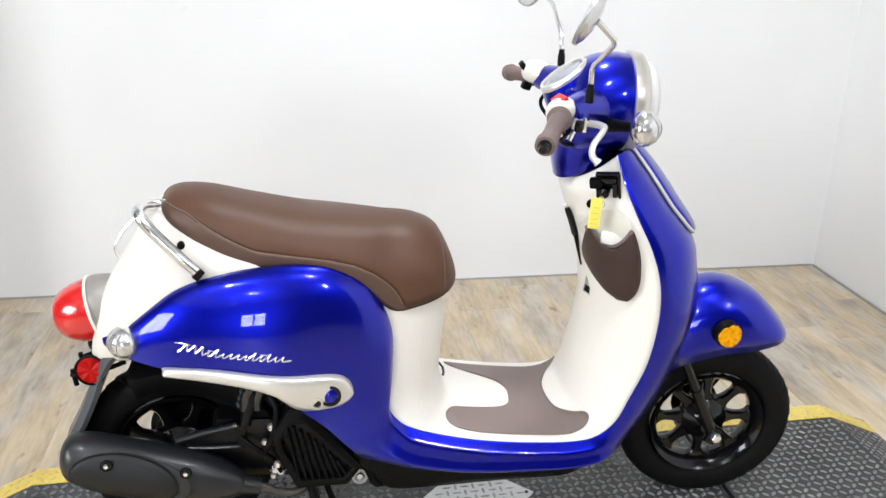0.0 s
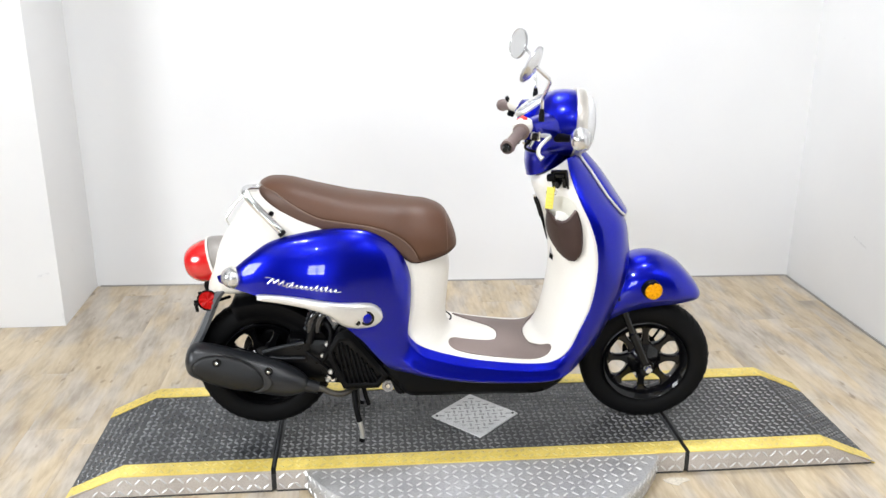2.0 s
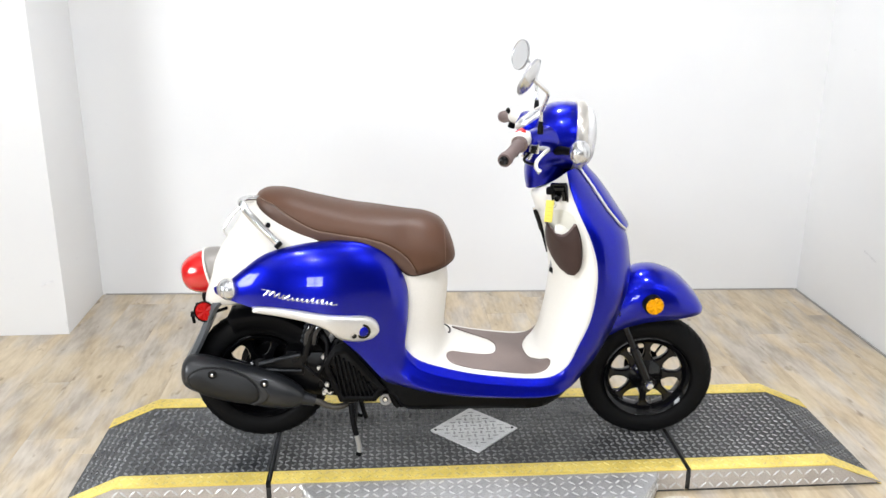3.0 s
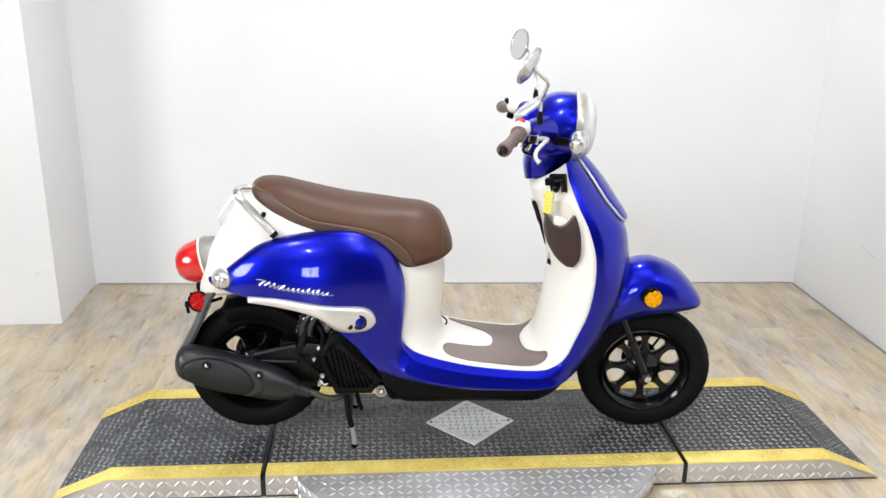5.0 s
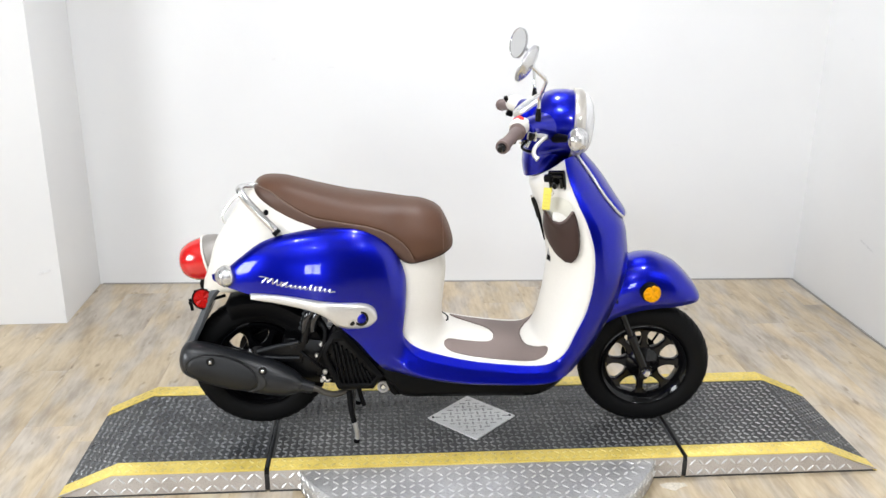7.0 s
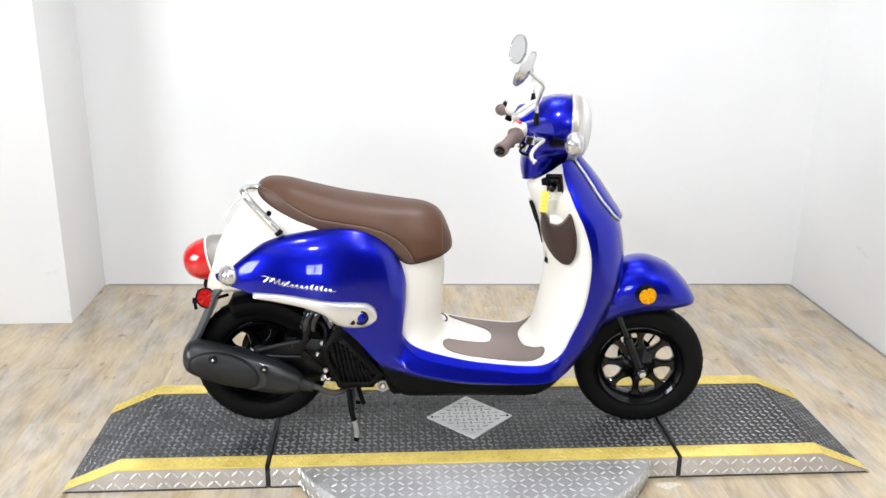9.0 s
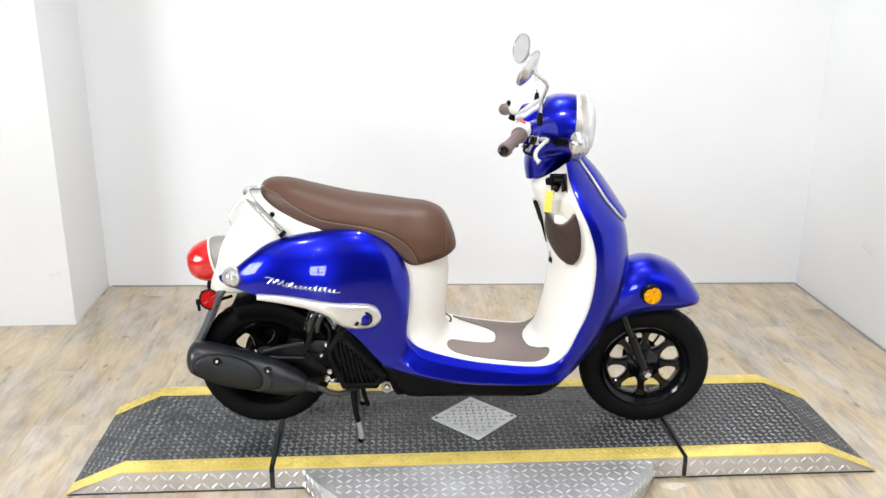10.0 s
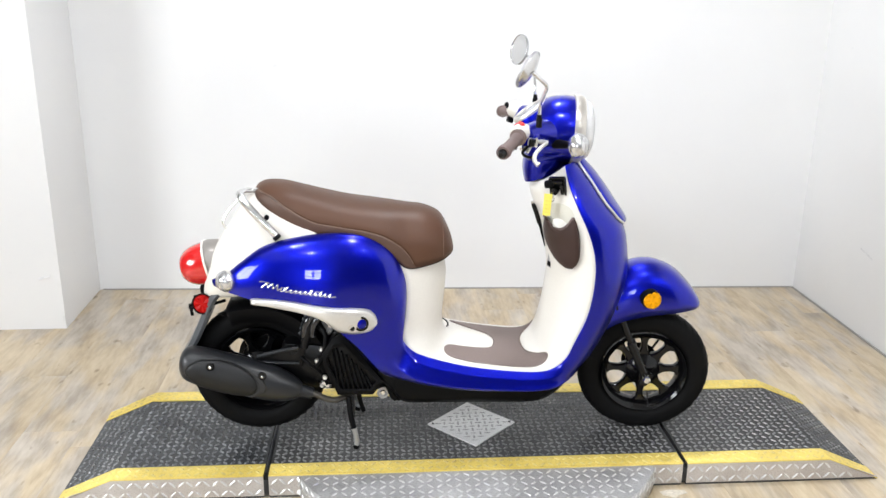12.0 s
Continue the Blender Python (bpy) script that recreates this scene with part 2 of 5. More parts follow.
DIFFUSER = glow("lit_diffuser", (1.0, 0.97, 0.93), 4.0)

# ---- mesh helpers ----
def finish(name, bm, material, parent=None, label="", sharp=38, kind="", thick=0.0, normals=True, rim=True):
    if normals:
        bmesh.ops.recalc_face_normals(bm, faces=bm.faces)
    me = bpy.data.meshes.new(name)
    bm.to_mesh(me)
    bm.free()
    me.materials.append(material)
    me.shade_smooth()
    me.set_sharp_from_angle(angle=radians(sharp))
    ob = new(name, me)
    if parent:
        ob.parent = parent
    if label or kind:
        tagged(ob, label, kind=kind)
    if thick:
        s = ob.modifiers.new("thickness", "SOLIDIFY")
        s.thickness, s.offset, s.use_rim = thick, 0.0, rim
    return ob


def part(name, bm, material, parent, label="", **more):
    """One mesh under a thing or under a part of it."""
    return finish(name, bm, material, parent, label, **more)


def thing(name, place, label, category, group="", kind=""):
    ob = new(name)
    ob.empty_display_size = 0.05
    ob.matrix_world = pose(*place)
    return tagged(ob, label, category, group, kind)


def group_part(name, parent, label=""):
    ob = new(name)
    ob.empty_display_size = 0.03
    ob.parent = parent
    return tagged(ob, label)


def spline(keys, n, closed=False):
    """Points on a smooth curve through the keys, about n to each stretch."""
    k = np.array(keys, float)
    out = []
    count = len(k) if closed else len(k) - 1
    for i in range(count):
        if closed:
            a, b, c, d = (k[(i + j - 1) % len(k)] for j in range(4))
        else:
            b, c = k[i], k[i + 1]
            a = k[i - 1] if i else 2 * b - c
            d = k[i + 2] if i + 2 < len(k) else 2 * c - b
        for s in range(n):
            u = s / n
            out.append(0.5 * (2 * b + (c - a) * u + (2 * a - 5 * b + 4 * c - d) * u * u + (3 * b - a - 3 * c + d) * u ** 3))
    if not closed:
        out.append(k[-1])
    return np.array(out)


def grid(P, around=False, along=False, caps=False, bm=None):
    """A skin over rows of points; around closes each row, along joins the last row to the first."""
    bm = bm or bmesh.new()
    V = [[bm.verts.new(p) for p in row] for row in P]
    nu, nv = len(V), len(V[0])
    for i in range(nu if along else nu - 1):
        for j in range(nv if around else nv - 1):
            q = [V[i][j], V[i][(j + 1) % nv], V[(i + 1) % nu][(j + 1) % nv], V[(i + 1) % nu][j]]
            bm.faces.new(q)
    if caps and around and not along:
        bm.faces.new(V[0])
        bm.faces.new(V[-1])
    bmesh.ops.remove_doubles(bm, verts=bm.verts, dist=1e-5)
    return bm


def tube(points, radius, seg=10, caps=True, bm=None, flat=1.0):
    """A round rod along points; radius is a number or one for each point."""
    pts = [Vector(p) for p in points]
    rad = [radius] * len(pts) if isinstance(radius, (int, float)) else list(radius)
    rows, side = [], None
    for i, p in enumerate(pts):
        way = (pts[min(i + 1, len(pts) - 1)] - pts[max(i - 1, 0)]).normalized()
        if side is None:
            side = way.orthogonal().normalized()
        side = (side - way * side.dot(way)).normalized()
        up = way.cross(side)
        rows.append([p + rad[i] * (math.cos(a) * side + flat * math.sin(a) * up) for a in np.linspace(0, 2 * math.pi, seg, endpoint=False).tolist()])
    return grid(rows, around=True, caps=caps, bm=bm)


def revolve(profile, m=Matrix(), seg=40, closed=False, bm=None):
    """A turned form: (radius, height) pairs about the z axis, moved by m."""
    rows = [[m @ Vector((r * math.cos(a), r * math.sin(a), h)) for a in np.linspace(0, 2 * math.pi, seg, endpoint=False).tolist()] for r, h in profile]
    return grid(rows, around=True, along=closed, bm=bm)


def box(size, m=Matrix(), bevel=0.004, bm=None, seg=2):
    b = bmesh.new()
    bmesh.ops.create_cube(b, size=1.0, matrix=Matrix.Diagonal((*size, 1)))
    if bevel:
        bmesh.ops.bevel(b, geom=b.edges, offset=bevel, segments=seg, affect="EDGES", profile=0.6)
    b.transform(m)
    return join(bm, b)


def join(bm, b):
    if bm is None:
        return b
    me = bpy.data.meshes.new("scratch")
    b.to_mesh(me)
    b.free()
    bm.from_mesh(me)
    bpy.data.meshes.remove(me)
    return bm


def prism(outline, y0, y1, bm=None, bevel=0.0):
    """An (x, z) outline drawn out along y."""
    b = bmesh.new()
    f = b.faces.new([b.verts.new((x, y0, z)) for x, z in outline])
    for v in bmesh.ops.extrude_face_region(b, geom=[f])["geom"]:
        if isinstance(v, bmesh.types.BMVert):
            v.co.y = y1
    if bevel:
        bmesh.ops.bevel(b, geom=b.edges, offset=bevel, segments=2, affect="EDGES", profile=0.6)
    return join(bm, b)


def axis(place, way):
    """A pose at place whose z axis points along way."""
    return Matrix.Translation(place) @ Vector(way).to_track_quat("Z", "Y").to_matrix().to_4x4()


def ridges(spots, length=0.026, width=0.0085, height=0.0018):
    """Tread-plate ridges: long low pyramids, one for each (place, degrees)."""
    V, F = [], []
    shape = [(-0.5, 0, 0), (-0.25, -0.5, 0), (0.25, -0.5, 0), (0.5, 0, 0), (0.25, 0.5, 0), (-0.25, 0.5, 0), (-0.26, 0, 1), (0.26, 0, 1)]
    faces = [(0, 1, 6), (1, 2, 7, 6), (2, 3, 7), (3, 4, 7), (4, 5, 6, 7), (5, 0, 6)]
    for m, deg in spots:
        r = m @ Matrix.Rotation(radians(deg), 4, "Z")
        o = len(V)
        V += [tuple(r @ Vector((x * length, y * width, z * height))) for x, y, z in shape]
        F += [tuple(o + i for i in f) for f in faces]
    me = bpy.data.meshes.new("ridges")
    me.from_pydata(V, [], F)
    return me


def ridge_part(spots, material, parent, label, **size):
    me = ridges(spots, **size)
    me.materials.append(material)
    ob = new("tread_relief", me)
    ob.parent = parent
    return tagged(ob, label, kind="stuff")

# ---- the room ----
H = 0.075
NORTH_W = (-1.90, 1.7876)


def wall(name, a, b, z0, z1, thick, label, holes=(), paint=WALL):
    """A wall whose inner face runs from a to b (the room on its left hand going a to b reversed); thickness outward."""
    a, b = Vector(a), Vector(b)
    way = (b - a).normalized()
    out = Vector((-way.y, way.x))
    length = (b - a).length
    m = Matrix(((way.x, out.x, 0, a.x), (way.y, out.y, 0, a.y), (0, 0, 1, 0), (0, 0, 0, 1)))
    bm = None
    xs = sorted({0, length, *(h[0] for h in holes), *(h[1] for h in holes)})
    zs = sorted({z0, z1, *(h[2] for h in holes), *(h[3] for h in holes)})
    for x0, x1 in zip(xs, xs[1:]):
        for za, zb in zip(zs, zs[1:]):
            if any(h[0] <= x0 < h[1] and h[2] <= za < h[3] for h in holes):
                continue
            bm = box((x1 - x0, thick, zb - za), Matrix.Translation(((x0 + x1) / 2, thick / 2, (za + zb) / 2)), 0, bm)
    bmesh.ops.remove_doubles(bm, verts=bm.verts, dist=1e-5)
    bm.transform(m)
    return tagged(finish(name, bm, paint, normals=True), label, "wall", kind="structure")


wall("wall_north", NORTH_W, (1.90, 1.678), 0, 3.0, 0.15, "plain white painted wall behind the platform")
tagged(finish("wall_pier", box((2.4, 0.66, 3.0), pose(-2.812, 1.618, 1.5, 0, 0, 0.6), 0.003), WALL), "white painted projecting wall pier", "wall", kind="structure")
wall("wall_east", (1.752, 1.80), (1.746, -1.95), 0, 3.0, 0.15, "white painted side wall with faint scuffs")
# Unseen far side of the room, added dark to raise contrast.
wall("wall_west", (-3.9, -6.6), (-3.9, 1.4), 0, 3.0, 0.15, "unseen dark side wall with the added window, cutting bounce light", [(3.6, 5.6, 0.95, 2.25)], UNSEENWALL)
wall("wall_south", (4.2, -6.6), (-4.05, -6.6), 0, 3.0, 0.15, "unseen wall with a window, kept dark to cut bounce light", [(5.2, 6.4, 0.8, 1.9)], UNSEENWALL)
wall("wall_return", (4.05, -1.95), (4.05, -6.6), 0, 3.0, 0.15, "unseen side wall, kept dark to cut bounce light", (), UNSEENWALL)
wall("wall_jog", (1.90, -1.8), (4.2, -1.8), 0, 3.0, 0.15, "unseen wall return, kept dark to cut bounce light", (), UNSEENWALL)
tagged(finish("ceiling", box((8.4, 8.8, 0.1), pose(0.1, -2.4, 3.05), 0), CEIL), "unseen plain ceiling, kept grey to cut bounce light", "ceiling", kind="structure")
# The gap shadow at the side wall's base, drawn as a dark strip.
trim = box((0.006, 3.55, 0.007), pose(1.746, -0.10, 0.0035, 0, 0, 0.1), 0.001)
tagged(finish("trim", trim, GAPLINE), "thin dark strip drawn as the gap shadow along the wall base", "trim", kind="structure")
# The dirty, shaded gap under the back wall, drawn the same way.
trim = box((3.34, 0.006, 0.006), pose(0.07, 1.728, 0.003, 0, 0, -1.652), 0.001)
tagged(finish("trim", trim, GAPLINE), "thin grey strip drawn as the dirty dark gap along the back wall base", "trim", kind="structure")

win = thing("window_1", (-1.6, -6.66, 1.35), "white framed window with six panes", "window", kind="structure")
fr = None
for x, z, w, h in ((0, 0.52, 1.2, 0.06), (0, -0.52, 1.2, 0.06), (-0.57, 0, 0.06, 0.98), (0.57, 0, 0.06, 0.98), (0, 0, 0.09, 0.98), (0, 0.17, 1.08, 0.06), (0, -0.17, 1.08, 0.06)):
    fr = box((w, 0.06, h), pose(x, 0.085, z), 0.004, fr)
part("window_frame", fr, LAMPWHITE, win)
part("window_sill", box((1.3, 0.16, 0.03), pose(0, 0.11, -0.57), 0.006), LAMPWHITE, win)

# Unseen side window, added to carry the cool fill lamp.
win2 = thing("window_2", (-3.96, -2.0, 1.60, 0, 0, -90), "white framed side window, unseen and added as a light source", "window", kind="structure")
fr = None
for x, z, w, h in ((0, 0.62, 2.0, 0.06), (0, -0.62, 2.0, 0.06), (-0.97, 0, 0.06, 1.18), (0.97, 0, 0.06, 1.18), (0, 0, 0.06, 1.18)):
    fr = box((w, 0.06, h), pose(x, 0.085, z), 0.004, fr)
part("window_frame", fr, LAMPWHITE, win2)

first = None
for lx, ly in LAMP_SPOTS:
    if first is None:
        first = thing("ceiling_light", (lx, ly, LAMP_Z), "white enamel strip light with a lit diffuser", "ceiling light", "strip lights on the ceiling")
        part("frame", box((0.44, 0.12, 0.07), pose(0, 0, 0.045), 0.006), LAMPWHITE, first)
        part("diffuser", box((0.38, 0.078, 0.05), pose(0, 0, -0.012), 0.015), DIFFUSER, first, "glowing white diffuser")
    else:
        copy_thing(first, pose(lx, ly, LAMP_Z))

# small marks on the walls
for name, size, m in (("scuff_mark", (0.0012, 0.10, 0.008), pose(1.7478, 1.107, 0.354, 12, 0, 0)), 
                      ("scuff_mark", (0.055, 0.0012, 0.010), pose(-1.670, 1.2945, 0.233, 0, -18, 0)), ("scuff_mark", (0.006, 0.0012, 0.022), pose(-1.612, 1.2942, 0.050))):
    tagged(finish(name, box(size, m, 0), SCUFF), "faint grey scuff on the white wall", "scuff mark", kind="structure")

def flake(points, thick):
    b = bmesh.new()
    f = b.faces.new([b.verts.new((x, y, 0.0)) for x, y in points])
    for v in bmesh.ops.extrude_face_region(b, geom=[f])["geom"]:
        if isinstance(v, bmesh.types.BMVert):
            v.co.z = thick
    return b


tagged(finish("floor_tear", flake([(0.532, -0.030), (0.560, -0.022), (0.606, -0.026), (0.612, -0.040), (0.588, -0.048), (0.566, -0.064), (0.548, -0.052), (0.536, -0.046)], 0.0012), TORN), "torn pale patch in the vinyl floor beside the platform", "floor damage", kind="structure")

# ---- the platform ----
def tread_spots(x0, x1, y0, y1, pitch, m=Matrix(), both=True):
    """Ridges in offset rows, turned to and fro by 45 degrees."""
    out = []
    ni, nj = int((x1 - x0) / pitch), int((y1 - y0) / pitch)
    dx, dy = (x1 - x0) / max(ni, 1), (y1 - y0) / max(nj, 1)
    for i in range(ni):
        for j in range(nj):
            out.append((m @ Matrix.Translation((x0 + (i + 0.5) * dx, y0 + (j + 0.5) * dy, 0)), 45 if (i + j) % 2 else -45))
    return out


def slab_of(outline, z0, z1):
    """A flat plate with an (x, y) outline."""
    b = bmesh.new()
    lo, hi = [b.verts.new((x, y, z0)) for x, y in outline], [b.verts.new((x, y, z1)) for x, y in outline]
    b.faces.new(lo)
    b.faces.new(hi)
    for i in range(len(lo)):
        j = (i + 1) % len(lo)
        b.faces.new([lo[i], lo[j], hi[j], hi[i]])
    return b


DEPTH, STRIPE, RUN = 0.537, 0.062, 0.158


def deck_section(ob, x0, x1, ramp_dir, deck_mat):
    """A length of platform from x0 to x1; ramp_dir -1 or 1 slopes that end to the floor, 0 is level."""
    top, toe = H, 0.006
    if ramp_dir:
        crest = x1 - RUN if ramp_dir > 0 else x0 + RUN
        line = [(x0, toe if ramp_dir < 0 else top), (crest, top), (x1, toe if ramp_dir > 0 else top)]
    else:
        line = [(x0, top), (x1, top)]
    body = [(x, z - 0.003) for x, z in line]
    part("deck", prism([(x0, 0.0)] + body + [(x1, 0.0)], 0.004, DEPTH - 0.004), deck_mat, ob, "dark coated tread deck")
    for ya, yb in ((0.0, STRIPE), (DEPTH - STRIPE, DEPTH)):
        part("edge_stripe", prism(line + [(x, z - 0.004) for x, z in reversed(line)], ya, yb, bevel=0.0008), YELLOW, ob, "worn yellow safety stripe")
    skirt = [(x0, 0.0085)] + [(x, max(z - 0.004, 0.0090)) for x, z in line] + [(x1, 0.0085)]
    part("skirt", prism(skirt, 0.0, 0.004), SKIRT, ob, "bright tread-plate skirt with the floor's warm reflection in its colour")
    part("skirt", prism(skirt, DEPTH - 0.004, DEPTH), SKIRT, ob, "bright tread-plate skirt with the floor's warm reflection in its colour")
    # ridges on deck, stripes and front skirt
    frames = []
    for (xa, za), (xb, zb) in zip(line, line[1:]):
        run = math.hypot(xb - xa, zb - za)
        m = Matrix.Translation((xa, 0, za)) @ Matrix.Rotation(-math.atan2(zb - za, xb - xa), 4, "Y")
        frames.append((m, run))
    deck, yellow = [], []
    pitch = 0.0206
    for m, run in frames:
        deck += tread_spots(0.004, run - 0.004, STRIPE + 0.004, DEPTH - STRIPE - 0.004, pitch, m @ Matrix.Translation((0, 0, -0.003)))
        yellow += tread_spots(0.004, run - 0.004, 0.002, STRIPE - 0.002, 0.0235, m) + tread_spots(0.004, run - 0.004, DEPTH - STRIPE + 0.002, DEPTH - 0.002, 0.0235, m)
    worn, crisp = [], []
    for m, deg in deck:
        x, y = m.translation.x, m.translation.y
        dusty = (ramp_dir > 0 and x < x1 - RUN - 0.02) or (ramp_dir == 0 and y < 0.165 + 0.02 * math.sin(9 * x) and x > -0.45)
        (worn if dusty else crisp).append((m, deg))
    if worn:
        ridge_part(worn, DECKLUG, ob, "low dusty tread ridges trodden nearly smooth", length=0.98 * pitch, width=0.44 * pitch, height=0.0030)
    ridge_part(crisp, {-1: RAMPLUG, 0: DECKLUG, 1: RAMPLUG}[ramp_dir], ob, "raised tread ridges, lighter from rubbing and painted highlights", length=0.98 * pitch, width=0.44 * pitch, height=0.0038)
    ridge_part(yellow, YELLOWLUG, ob, "painted-over tread ridges", length=0.022, width=0.008, height=0.0017)
    face = pose(0, 0, 0, 90, 0, 0)
    out = []
    for m, deg in tread_spots(x0 + 0.004, x1 - 0.004, 0.004, H - 0.006, 0.0235):
        x, z = m.translation.x, m.translation.y
        roof = np.interp(x, [p[0] for p in line], [p[1] for p in line])
        if z + 0.012 < roof - 0.004:
            out.append((Matrix.Translation((x, 0.0, z)) @ face, deg))
    ridge_part(out, RIDGE, ob, "shiny raised ridges of the skirt", length=0.028, width=0.0066, height=0.0026)


SEAM = 0.0072
left = thing("platform_ramp", (0, 0, 0), "dark tread-plate ramp with yellow edges, behind the rear wheel", "ramp", "ramp ends of the platform")
deck_section(left, -1.203, -0.613 - SEAM, -1, RAMPDECK)
right = thing("platform_ramp", (0, 0, 0), "dark tread-plate ramp with yellow edges, ahead of the front wheel", "ramp", "ramp ends of the platform")
deck_section(right, 0.613 + SEAM, 1.214, 1, DARKDECK)
mid = thing("display_platform", (0, 0, 0), "dark tread-plate display platform with yellow edges and round steel step", "platform")
deck_section(mid, -0.613 + SEAM, 0.613 - SEAM, 0, DECK)
for sx in (-0.613, 0.613):
    part("seal_strip", box((2 * SEAM, DEPTH, 0.05), pose(sx, DEPTH / 2, 0.035), 0.001), BLACKGAP, mid, "black rubber seal in the joint")
    part("seal_rod", tube([(sx - 0.003, 0.03, 0.066), (sx - 0.003, DEPTH - 0.02, 0.066)], 0.0028, 8), GREYPLASTIC, mid)
DIA = 0.140
dm = slab_of([(0.004 + DIA * math.cos(a), 0.270 + DIA * math.sin(a)) for a in (0, math.pi / 2, math.pi, -math.pi / 2)], H - 0.0025, H + 0.002)
plate = part("diamond_plate", dm, PLATE, mid, "square bare steel tread plate set cornerwise")
spots = []
for m, deg in tread_spots(-DIA, DIA, -DIA, DIA, 0.0205):
    p = m.translation
    if abs(p.x) + abs(p.y) < DIA - 0.02:
        spots.append((Matrix.Translation((0.004 + p.x, 0.270 + p.y, H + 0.002)), 0 if deg > 0 else 90))
ridge_part(spots, GRIMESHADE, plate, "grimy fine ridges, coloured darker for their shadow lines too", length=0.024, width=0.0064, height=0.0018)
for a in (0, math.pi):
    part("screw", revolve([(0.0, 0.003), (0.003, 0.003), (0.0045, 0.0)], pose(0.004 + (DIA - 0.017) * math.cos(a), 0.27, H + 0.002), 12), BLACKGAP, plate)
# the half-round step in front
DISC_R, DISC_Y = 0.583, 0.262
arc = [a for a in np.linspace(math.pi, 2 * math.pi, 97).tolist() if DISC_Y + DISC_R * math.sin(a) < -0.001]
rim = [(DISC_R * math.cos(a), DISC_Y + DISC_R * math.sin(a)) for a in arc]
st = slab_of([(rim[0][0], -0.001)] + rim + [(rim[-1][0], -0.001)], H - 0.010, H - 0.0045)
step = part("round_step", st, STEEL, mid, "half-round bright tread-plate step", sharp=25)
band = grid([[(x, y, z) for x, y in rim] for z in (0.006, H - 0.005)])
part("step_rim", band, STEEL, mid, "curved tread-plate rim of the step", thick=0.003)
spots = []
for m, deg in tread_spots(-0.56, 0.56, -0.33, -0.003, 0.0262):
    p = m.translation
    if math.hypot(p.x, p.y - DISC_Y) < DISC_R - 0.016:
        spots.append((Matrix.Translation((p.x, p.y, H - 0.0045)), deg))
ridge_part(spots, RIDGE, step, "shiny raised ridges of the step", length=0.025, width=0.0068, height=0.0022)
spots = []
for a in np.linspace(math.pi + 0.47, 2 * math.pi - 0.47, 46).tolist():
    for k, z in enumerate((0.018, 0.042, 0.06)):
        p = (DISC_R * math.cos(a), DISC_Y + DISC_R * math.sin(a), z)
        spots.append((axis(p, (math.cos(a), math.sin(a), 0)), 45 if (k + round(a * 35)) % 2 else -45))
ridge_part(spots, RIDGE, step, "shiny raised ridges of the rim", length=0.024, width=0.0075, height=0.0035)

# ---- the scooter: x ahead, y to its left, z up from the deck ----
from mathutils.bvhtree import BVHTree

scooter = thing("motor_scooter", (0, 0.247, H), "blue and cream retro scooter with brown seat, on its centre stand", "scooter")
RAKE = Vector((-0.30, 0, 0.63)).normalized()
HEAD = Vector((0.20, 0, 0.85))
STEER = Matrix.Translation(HEAD) @ Matrix.Rotation(radians(-7.4), 4, RAKE) @ Matrix.Translation(-HEAD)
REAR_AXLE, FRONT_AXLE = Vector((-0.645, 0, 0.231)), Vector((0.537, 0, 0.198))


def steered(bm):
    bm.transform(STEER)
    return bm


def mirrored(rows):
    return [[Vector((p[0], -p[1], p[2])) for p in row] for row in rows]


# side shell: inner edge, shoulder and outer edge at stations from the tail, under the floor and up the leg shield
SHELL_REAR = [
    ((-0.752, 0.095, 0.540), (-0.752, 0.108, 0.532), (-0.746, 0.096, 0.522)),
    ((-0.708, 0.122, 0.565), (-0.705, 0.148, 0.556), (-0.700, 0.145, 0.520)),
    ((-0.662, 0.130, 0.603), (-0.655, 0.173, 0.599), (-0.632, 0.173, 0.507)),
    ((-0.597, 0.130, 0.648), (-0.585, 0.192, 0.646), (-0.560, 0.190, 0.494)),
    ((-0.500, 0.130, 0.674), (-0.490, 0.206, 0.678), (-0.480, 0.202, 0.474)),
    ((-0.400, 0.130, 0.683), (-0.400, 0.210, 0.690), (-0.424, 0.205, 0.446)),
    ((-0.318, 0.130, 0.671), (-0.330, 0.207, 0.668), (-0.382, 0.199, 0.405)),
    ((-0.250, 0.127, 0.627), (-0.262, 0.202, 0.602), (-0.346, 0.187, 0.365)),
    ((-0.213, 0.126, 0.545), (-0.225, 0.199, 0.492), (-0.318, 0.174, 0.324)),
    ((-0.211, 0.130, 0.450), (-0.218, 0.200, 0.400), (-0.292, 0.162, 0.288)),
]
SHELL_FLOOR = [
    ((-0.224, 0.138, 0.385), (-0.205, 0.204, 0.320), (-0.270, 0.149, 0.262)),
    ((-0.206, 0.150, 0.347), (-0.180, 0.205, 0.287), (-0.230, 0.146, 0.247)),
    ((-0.160, 0.158, 0.320), (-0.150, 0.208, 0.266), (-0.160, 0.142, 0.230)),
    ((-0.050, 0.163, 0.290), (-0.050, 0.209, 0.247), (-0.050, 0.138, 0.212)),
    ((0.060, 0.163, 0.272), (0.070, 0.209, 0.235), (0.070, 0.135, 0.205)),
    ((0.160, 0.163, 0.264), (0.180, 0.206, 0.228), (0.180, 0.122, 0.206)),
    ((0.215, 0.164, 0.273), (0.262, 0.198, 0.240), (0.258, 0.092, 0.224)),
]
